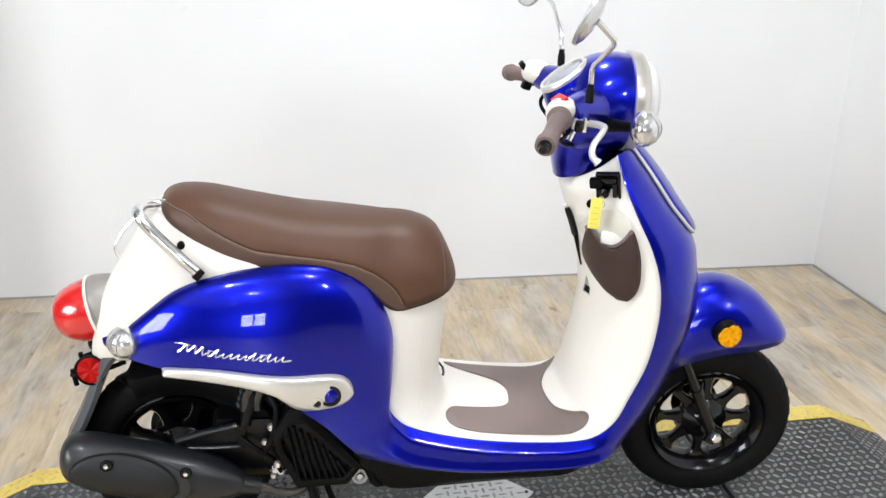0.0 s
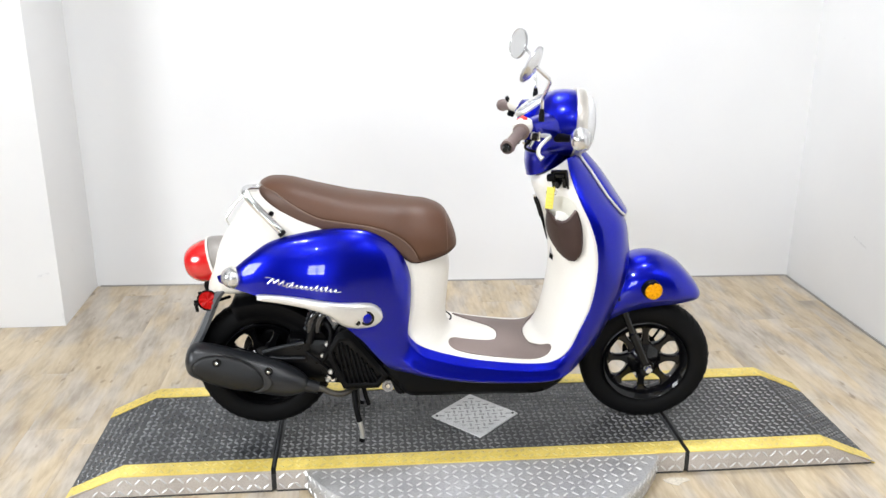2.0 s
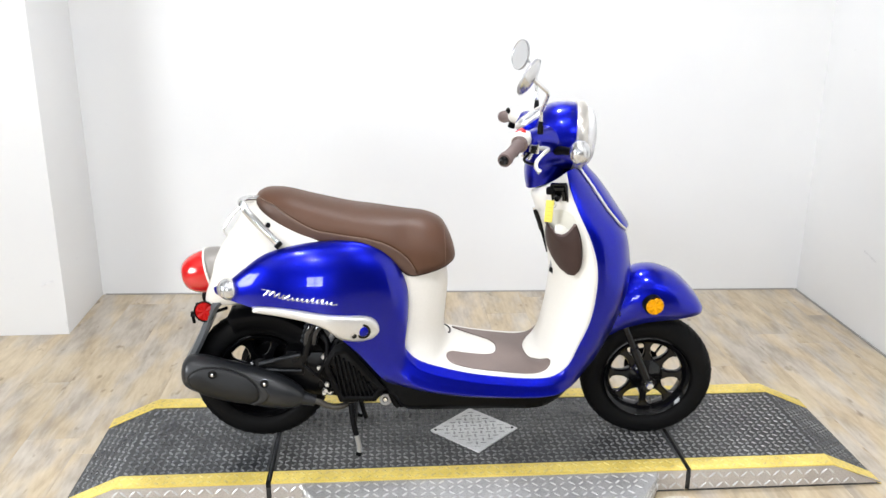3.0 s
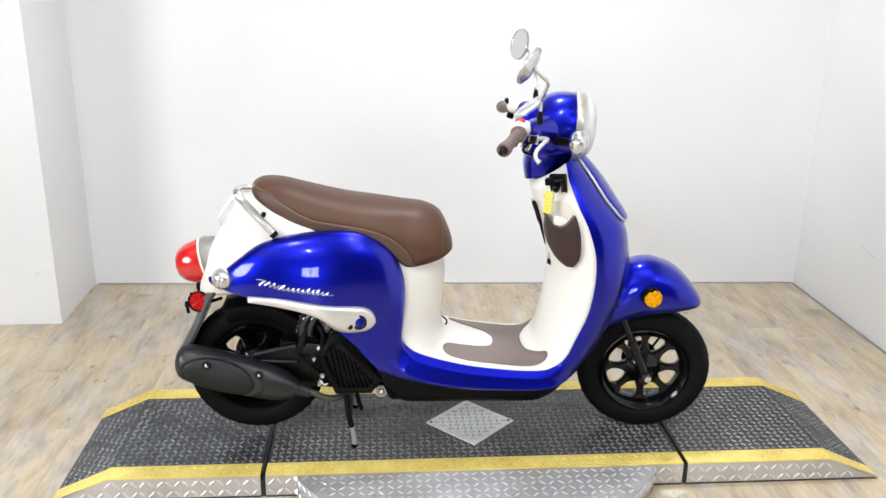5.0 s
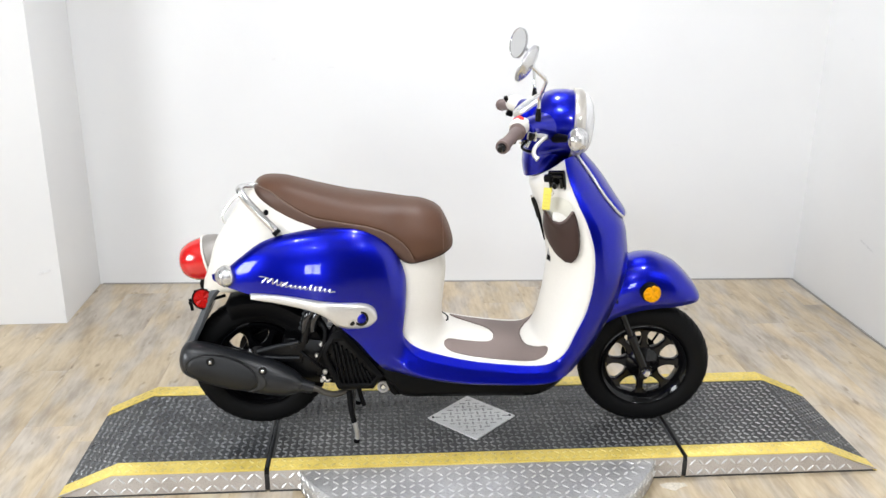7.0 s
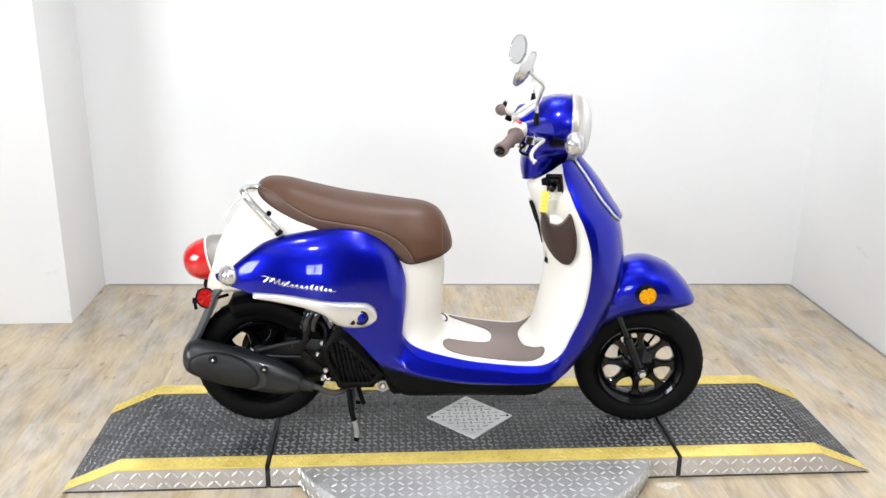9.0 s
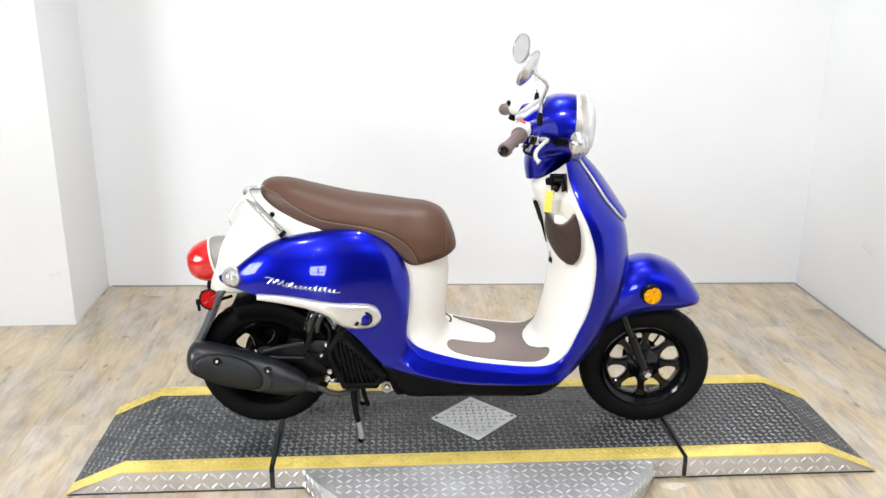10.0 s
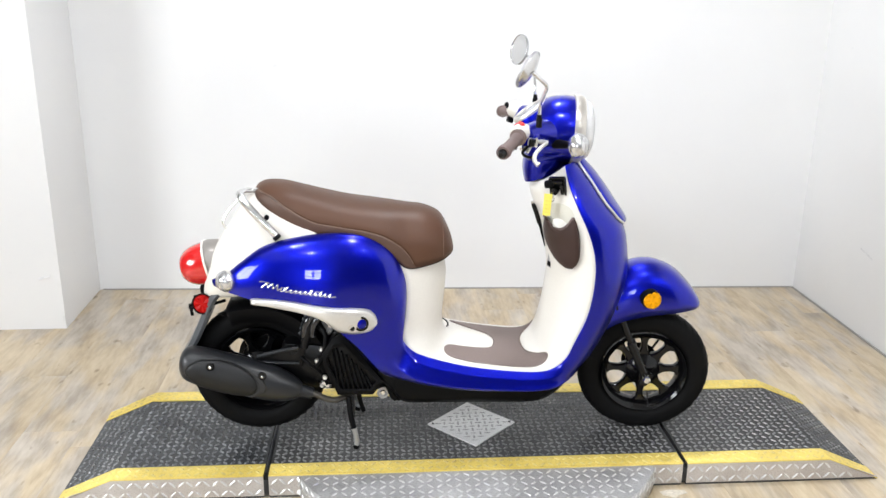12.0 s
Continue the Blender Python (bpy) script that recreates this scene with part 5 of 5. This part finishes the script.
p = on_right(inner_tree, 0.222, 0.563, 0.001, -0.01)
latch = Matrix.Translation(p) @ pose(0, 0, 0, 0, 10, -62)
part("side_latch", box((0.020, 0.004, 0.040), latch, 0.001), RIMGREY, hook, "small grey and black plate")
part("side_latch_core", box((0.015, 0.004, 0.015), latch @ Matrix.Translation((0.001, -0.0015, -0.009)), 0.001), PLASTIC, hook)
part("handle_lock", revolve([(0.0, 0.006), (0.008, 0.006), (0.010, 0.0)], axis(on_right(inner_tree, 0.192, 0.765, 0.0, -0.05), (-0.8, -0.6, 0)), 18), PLASTIC, lock)
spot = on_floor(-0.075, 0.0, 0.0)
part("post_seam", tube([on_floor(x, y, 0.002) for x, y in ((-0.084, 0.132), (-0.074, 0.112), (-0.070, 0.090), (-0.073, 0.060), (-0.080, 0.035))], 0.0030, 6), PLASTIC, scooter)
part("floor_seam", tube([on_floor(x, y, 0.0) for x, y in ((0.030, 0.035), (0.040, 0.015), (0.042, -0.010), (0.036, -0.035))], 0.0012, 6), CREAMSHADE, scooter)

# ---- rear end: mudguard, muffler, engine ----
guard = []
for x, z, w in spline([(-0.715, 0.512, 0.080), (-0.752, 0.484, 0.076), (-0.778, 0.440, 0.068), (-0.799, 0.390, 0.068), (-0.826, 0.335, 0.066), (-0.855, 0.283, 0.058)], 5):
    n = Vector((0.86, 0, -0.50)) * 0.011
    c = Vector((x, 0, z))
    guard.append([c + n + Vector((0, -w, 0)), c + n * 0.2 + Vector((0, -w - 0.004, 0)), c - n + Vector((0, -w + 0.006, 0)), c - n * 1.4, c - n + Vector((0, w - 0.006, 0)), c + n * 0.2 + Vector((0, w + 0.004, 0)), c + n + Vector((0, w, 0))])
mud = part("rear_mudguard", grid(guard, around=True, caps=True), GREYPLASTIC, scooter, "grey-black plastic rear mudguard", sharp=45)
for s in (-1, 1):
    rp = Vector((-0.792, s * 0.055, 0.455))
    part("reflector_mount", tube([rp + Vector((0, -s * 0.03, 0)), rp + Vector((0, s * 0.002, 0))], 0.014, 14), PLASTIC, mud)
    part("red_reflector", pinwheel(axis(rp + Vector((0, s * 0.006, 0)), (-0.12, s, 0.10)), 0.0275), REDREFLECTOR, mud, "round faceted red reflector", sharp=3)
    part("reflector_cup", revolve([(0.0, -0.006), (0.024, -0.006), (0.0305, 0.0), (0.0312, 0.006), (0.0285, 0.0066), (0.0275, 0.0)], axis(rp + Vector((0, s * 0.004, 0)), (-0.12, s, 0.10)), 32), PLASTIC, mud, "black reflector cup")
    part("plate_bracket", tube([rp + Vector((-0.045, -s * 0.02, -0.022)), rp + Vector((-0.02, -s * 0.012, -0.016)), rp + Vector((0.035, -s * 0.008, -0.004)), rp + Vector((0.06, -s * 0.02, 0.0))], 0.005, 8), PLASTIC, mud)
    part("bracket_bolt", tube([rp + Vector((-0.042, -s * 0.02, -0.010)), rp + Vector((-0.038, -s * 0.02, -0.045))], 0.005, 8), PLASTIC, mud)
arch = []
for a in np.linspace(radians(15), radians(112), 26):
    c = REAR_AXLE + Vector((math.cos(a), 0, math.sin(a))) * 0.222
    w = 0.075
    d = Vector((math.cos(a), 0, math.sin(a)))
    arch.append([c + Vector((0, -w, 0)) - d * 0.05, c + Vector((0, -w, 0)) - d * 0.01, c + Vector((0, -w * 0.8, 0)), c + Vector((0, w * 0.8, 0)), c + Vector((0, w, 0)) - d * 0.01, c + Vector((0, w, 0)) - d * 0.05])
part("inner_fender", grid(arch), PLASTIC, scooter, "black inner rear fender", thick=0.003, sharp=50)
part("underbody", box((0.44, 0.25, 0.10), pose(-0.47, 0, 0.525, 0, 4, 0), 0.03), PLASTIC, scooter)

muffler = group_part("muffler", scooter, "long satin black muffler beside the rear wheel")
MUFF = [(0.0, 0.004), (0.005, 0.018), (0.018, 0.032), (0.045, 0.045), (0.09, 0.052), (0.18, 0.0565), (0.36, 0.057), (0.58, 0.056), (0.76, 0.052), (0.88, 0.043), (0.96, 0.031), (1.0, 0.020)]
A, B = Vector((-0.860, -0.108, 0.298)), Vector((-0.515, -0.118, 0.203))
rows = []
for u, rz, ry in spline([(u, r, 0.9 * r) for u, r in MUFF], 5):
    c = A.lerp(B, u)
    rows.append([Vector(c) + Vector((0.16 * rz * math.sin(t), ry * math.cos(t), rz * math.sin(t))) for t in np.linspace(0, 2 * math.pi, 32, endpoint=False).tolist()])
part("canister", grid(rows, around=True, caps=True), MUFFLER, muffler, "satin black canister", sharp=60)


def on_muffler(u, phi, lift):
    """A point over the canister's outer side: u along it, phi up round it, raised by lift."""
    r = float(np.interp(u, [p[0] for p in MUFF], [p[1] for p in MUFF])) + lift
    return A.lerp(B, u) + Vector((0.16 * r * math.sin(phi), -0.9 * r * math.cos(phi), r * math.sin(phi)))


rows = []
for f, lift in ((0.02, 0.0085), (0.25, 0.0083), (0.5, 0.0078), (0.75, 0.0068), (0.9, 0.0055), (0.97, 0.0042), (1.0, 0.0015), (1.0, -0.004)):
    rows.append([on_muffler(0.365 + 0.285 * f * math.cos(t), 0.98 * f * math.sin(t) - 0.06 + 0.02 * f * math.cos(t), lift) for t in np.linspace(0, 2 * math.pi, 56, endpoint=False).tolist()])
part("heat_shield", grid(rows, around=True, caps=True), MUFFCOVER, muffler, "charcoal oval heat shield", sharp=60)
groove = [on_muffler(0.365 + 0.292 * math.cos(t), 1.01 * math.sin(t) - 0.06 + 0.02 * math.cos(t), 0.0004) for t in np.linspace(0, 2 * math.pi, 72, endpoint=False).tolist()]
part("shield_groove", tube(groove + groove[:1], 0.0016, 6, False), BLACKGAP, muffler)
rows = []
for t in np.linspace(-0.75, 1.75, 30).tolist():
    wide = 0.075 * max(0.0, math.sin((t + 0.75) / 2.5 * math.pi)) ** 0.7
    rows.append([on_muffler(0.365 + (0.294 + wide * g) * math.cos(t), (1.02 + 0.2 * wide * g) * math.sin(t) - 0.06, 0.0012 + 0.003 * g) for g in (0.0, 0.35, 0.7, 1.0)])
part("shield_edge", grid(rows), BLACKGAP, muffler, "dark raised edge behind the heat shield", thick=0.002, sharp=60)
for x, z in ((-0.762, 0.306), (-0.6185, 0.274)):
    sp = Vector((x, -0.1690, z))
    part("screw_well", revolve([(0.0, 0.001), (0.0095, 0.001), (0.011, 0.003), (0.012, 0.0)], axis(sp + Vector((0, 0.0, 0)), (0, -1, 0.1)), 20), GLOSSBLACK, muffler)
    part("screw", revolve([(0.0, 0.007), (0.004, 0.006), (0.006, 0.002)], axis(sp + Vector((0, -0.001, 0)), (0, -1, 0.1)), 14), CHROME, muffler, "bright screw")
pipe = spline([(-0.495, -0.118, 0.192), (-0.470, -0.118, 0.186), (-0.445, -0.115, 0.171), (-0.405, -0.105, 0.164), (-0.34, -0.04, 0.175)], 6)
part("exhaust_pipe", tube(pipe, 0.0092, 14), RUST, muffler, "heat-tinted exhaust pipe")
part("pipe_flange", tube([(-0.545, -0.118, 0.206), (-0.515, -0.118, 0.200), (-0.482, -0.118, 0.190)], [0.030, 0.020, 0.0165], 18), MUFFLER, muffler)

engine = group_part("engine", scooter, "black single-cylinder engine with finned shroud")
part("crankcase", box((0.30, 0.16, 0.15), pose(-0.43, -0.01, 0.255, 0, 6, 0), 0.035), ENGINE, engine)
part("cylinder", box((0.16, 0.14, 0.12), pose(-0.31, -0.01, 0.235, 0, 4, 0), 0.02), ENGINE, engine)
part("gear_case", box((0.27, 0.055, 0.13), pose(-0.515, 0.085, 0.235, 0, 3, 0), 0.025), ENGINE, engine)
part("belt_case", revolve([(0.0, 0.036), (0.058, 0.034), (0.073, 0.024), (0.080, 0.0), (0.080, -0.018), (0.0, -0.018)], axis((-0.640, 0.078, 0.238), (0, 1, 0)), 36), ENGINE, engine, "round black end of the belt case")
part("drum_case", revolve([(0.0, 0.03), (0.06, 0.028), (0.088, 0.018), (0.092, 0.0), (0.092, -0.02), (0.0, -0.02)], axis((-0.612, 0.062, 0.203), (0, 1, 0)) @ Matrix.Diagonal((1.14, 1.14, 1, 1)), 32), ENGINE, engine)
part("air_box", box((0.24, 0.06, 0.12), pose(-0.60, 0.11, 0.36, 0, -4, 0), 0.025), ENGINE, engine)
part("swing_arm", prism([(-0.645, 0.300), (-0.640, 0.286), (-0.600, 0.268), (-0.515, 0.262), (-0.500, 0.330), (-0.530, 0.334)], -0.098, -0.084, bevel=0.004), ENGINE, engine)
part("arm_rib", tube([(-0.640, -0.100, 0.304), (-0.580, -0.102, 0.320), (-0.520, -0.102, 0.331)], 0.0065, 8), MUFFLER, engine)
part("arm_rib", tube([(-0.622, -0.100, 0.286), (-0.580, -0.102, 0.283), (-0.520, -0.102, 0.281)], 0.0045, 8), MUFFLER, engine)
FRAME = [(-0.450, 0.322), (-0.420, 0.376), (-0.390, 0.384), (-0.300, 0.268), (-0.276, 0.236), (-0.306, 0.196), (-0.408, 0.197), (-0.446, 0.290)]
shroud = part("radiator_shroud", prism(FRAME, -0.136, -0.060, bevel=0.007), ENGINE, engine, "black radiator shroud with slanted fins")
for i in range(8):
    u = i / 7
    lo = Vector((-0.402 + 0.098 * u, -0.140, 0.212))
    hi = lo + Vector((-0.022, 0, 0.140 - 0.098 * u + 0.012 * math.sin(u * 3)))
    b = box((0.0065, 0.016, (hi - lo).length), Matrix.Translation((lo + hi) / 2) @ pose(0, 0, 0, 0, -math.degrees(math.atan2(0.022, hi.z - lo.z)), 0), 0.002, seg=1)
    part("fin", b, PLASTIC, shroud)
inside = [(-0.436, 0.316), (-0.417, 0.350), (-0.388, 0.352), (-0.318, 0.262), (-0.296, 0.238), (-0.314, 0.216), (-0.398, 0.217), (-0.430, 0.290)]
rows = [[Vector((x, y, z)) for x, z in ring] for ring, y in ((FRAME, -0.137), (FRAME, -0.144), ([((a + 2 * c) / 3, (b + 2 * d) / 3) for (a, b), (c, d) in zip(FRAME, inside)], -0.151), (inside, -0.149), (inside, -0.135))]
part("shroud_rim", grid(rows, around=True), PLASTIC, shroud, "raised black rim round the fins", sharp=30)
coil = [Vector((-0.500 + 0.020 * t, -0.085, 0.362 + 0.072 * t)) + Vector((0.019 * math.cos(2 * math.pi * 5 * t), 0.019 * math.sin(2 * math.pi * 5 * t), 0)) for t in np.linspace(0, 1, 70).tolist()]
part("shock_spring", tube(coil, 0.0042, 8), GREYPLASTIC, engine, "grey coil spring")
part("shock_body", tube([(-0.505, -0.100, 0.330), (-0.478, -0.100, 0.440)], 0.012, 12), ENGINE, engine)
for pts, r in (([(-0.46, -0.09, 0.40), (-0.44, -0.115, 0.37), (-0.45, -0.12, 0.31), (-0.47, -0.11, 0.27)], 0.008), ([(-0.49, -0.07, 0.42), (-0.455, -0.1, 0.385), (-0.43, -0.1, 0.36), (-0.41, -0.09, 0.38)], 0.007), ([(-0.52, -0.09, 0.30), (-0.49, -0.115, 0.285), (-0.455, -0.11, 0.25), (-0.44, -0.10, 0.21)], 0.005)):
    part("hose", tube(spline(pts, 6), r, 10), PLASTIC, engine)
for x, y, z, r in ((-0.452, -0.118, 0.330, 0.009), (-0.468, -0.112, 0.292, 0.007), (-0.445, -0.125, 0.245, 0.008), (-0.455, -0.120, 0.215, 0.006), (-0.480, -0.100, 0.365, 0.006)):
    part("bolt", revolve([(0.0, 0.006), (r * 0.7, 0.006), (r, 0.002), (r, -0.004)], axis((x, y, z), (0, -1, 0.2)), 6), SATIN, engine)
for x, z in ((-0.277, 0.174), (-0.452, 0.208), (-0.441, 0.203)):
    part("clamp", revolve([(0.0, 0.010), (0.006, 0.010), (0.012, 0.004), (0.013, -0.010)], axis((x, -0.085, z), (0, -1, 0.1)), 16), CHROME, engine, "bright clamp bolt")
part("clamp_ring", revolve([(0.011, -0.006), (0.0175, -0.006), (0.0175, 0.004), (0.011, 0.004)], axis((-0.277, -0.090, 0.174), (0, -1, 0.1)), 24, True), RIMGREY, engine)
for dx in (0.0, 0.024):
    pipe = spline([(-0.503 + dx, -0.098, 0.366), (-0.499 + dx, -0.104, 0.392), (-0.490 + dx, -0.106, 0.414), (-0.474 + dx, -0.102, 0.432)], 6)
    part("intake_hose", tube(pipe, 0.0115, 14), HOSE, engine, "glossy black intake hose")
part("stay", tube([(-0.232, -0.10, 0.196), (-0.230, -0.105, 0.172), (-0.229, -0.10, 0.158)], 0.009, 10), PLASTIC, engine)
part("stay", tube([(-0.262, -0.10, 0.205), (-0.246, -0.105, 0.168), (-0.240, -0.10, 0.160)], 0.010, 10), PLASTIC, engine)

stand = group_part("centre_stand", scooter, "grey steel centre stand holding the rear wheel up")
for s in (-1, 1):
    leg = spline([(-0.379, s * 0.095, 0.165), (-0.374, s * 0.110, 0.118), (-0.368, s * 0.116, 0.086), (-0.360, s * 0.119, 0.054), (-0.356, s * 0.120, 0.028), (-0.360, s * 0.120, 0.007)], 5)
    part("stand_leg", tube(leg[:13], 0.0088, 10), PLASTIC, stand)
    part("stand_foot", tube(leg[11:24], [0.0085, 0.0085] + [0.0078] * 8 + [0.0085, 0.009, 0.009], 10), RIMGREY, stand, "worn bare steel foot")
    part("stand_tip", tube(leg[22:], [0.0092] * (len(leg) - 22), 10), PLASTIC, stand, "dark rubber tip")
part("stand_spring", tube([(-0.352, -0.062, 0.165), (-0.344, -0.060, 0.125), (-0.336, -0.058, 0.098)], 0.007, 10), PLASTIC, stand)
part("stand_bar", tube([(-0.370, -0.112, 0.100), (-0.370, 0.112, 0.100)], 0.008, 10), PLASTIC, stand)

# ---- floor planks ----
PW, PL, GAP = 0.182, 1.22, 0.0006
slab = tagged(finish("floor", box((8.4, 8.8, 0.02), pose(0.1, -2.4, -0.025), 0), SUBFLOOR), "pale oak-look vinyl plank floor", "floor", kind="structure")
plank_data = {}


def plank_mesh(length):
    key = round(length, 2)
    if key not in plank_data:
        b = bmesh.new()
        bmesh.ops.create_cube(b, size=1.0, matrix=Matrix.Diagonal((PW - GAP, key - GAP, 0.012, 1)))
        me = bpy.data.meshes.new("plank")
        b.to_mesh(me)
        b.free()
        me.materials.append(OAK)
        plank_data[key] = me
    return plank_data[key]


rng = random.Random(7)
x0, x1, y0, y1 = -4.0, 4.15, -6.7, 1.87
for i in range(int((x1 - x0) / PW) + 1):
    y = y0 - round(rng.random() * PL, 1)
    while y < y1 - 0.05:
        a, b = max(y, y0), min(y + PL, y1)
        if b - a > 0.04:
            ob = new("plank", plank_mesh(b - a))
            ob.location = (x0 + (i + 0.5) * PW, (a + b) / 2, -0.006)
            ob.parent = slab
        y += PL
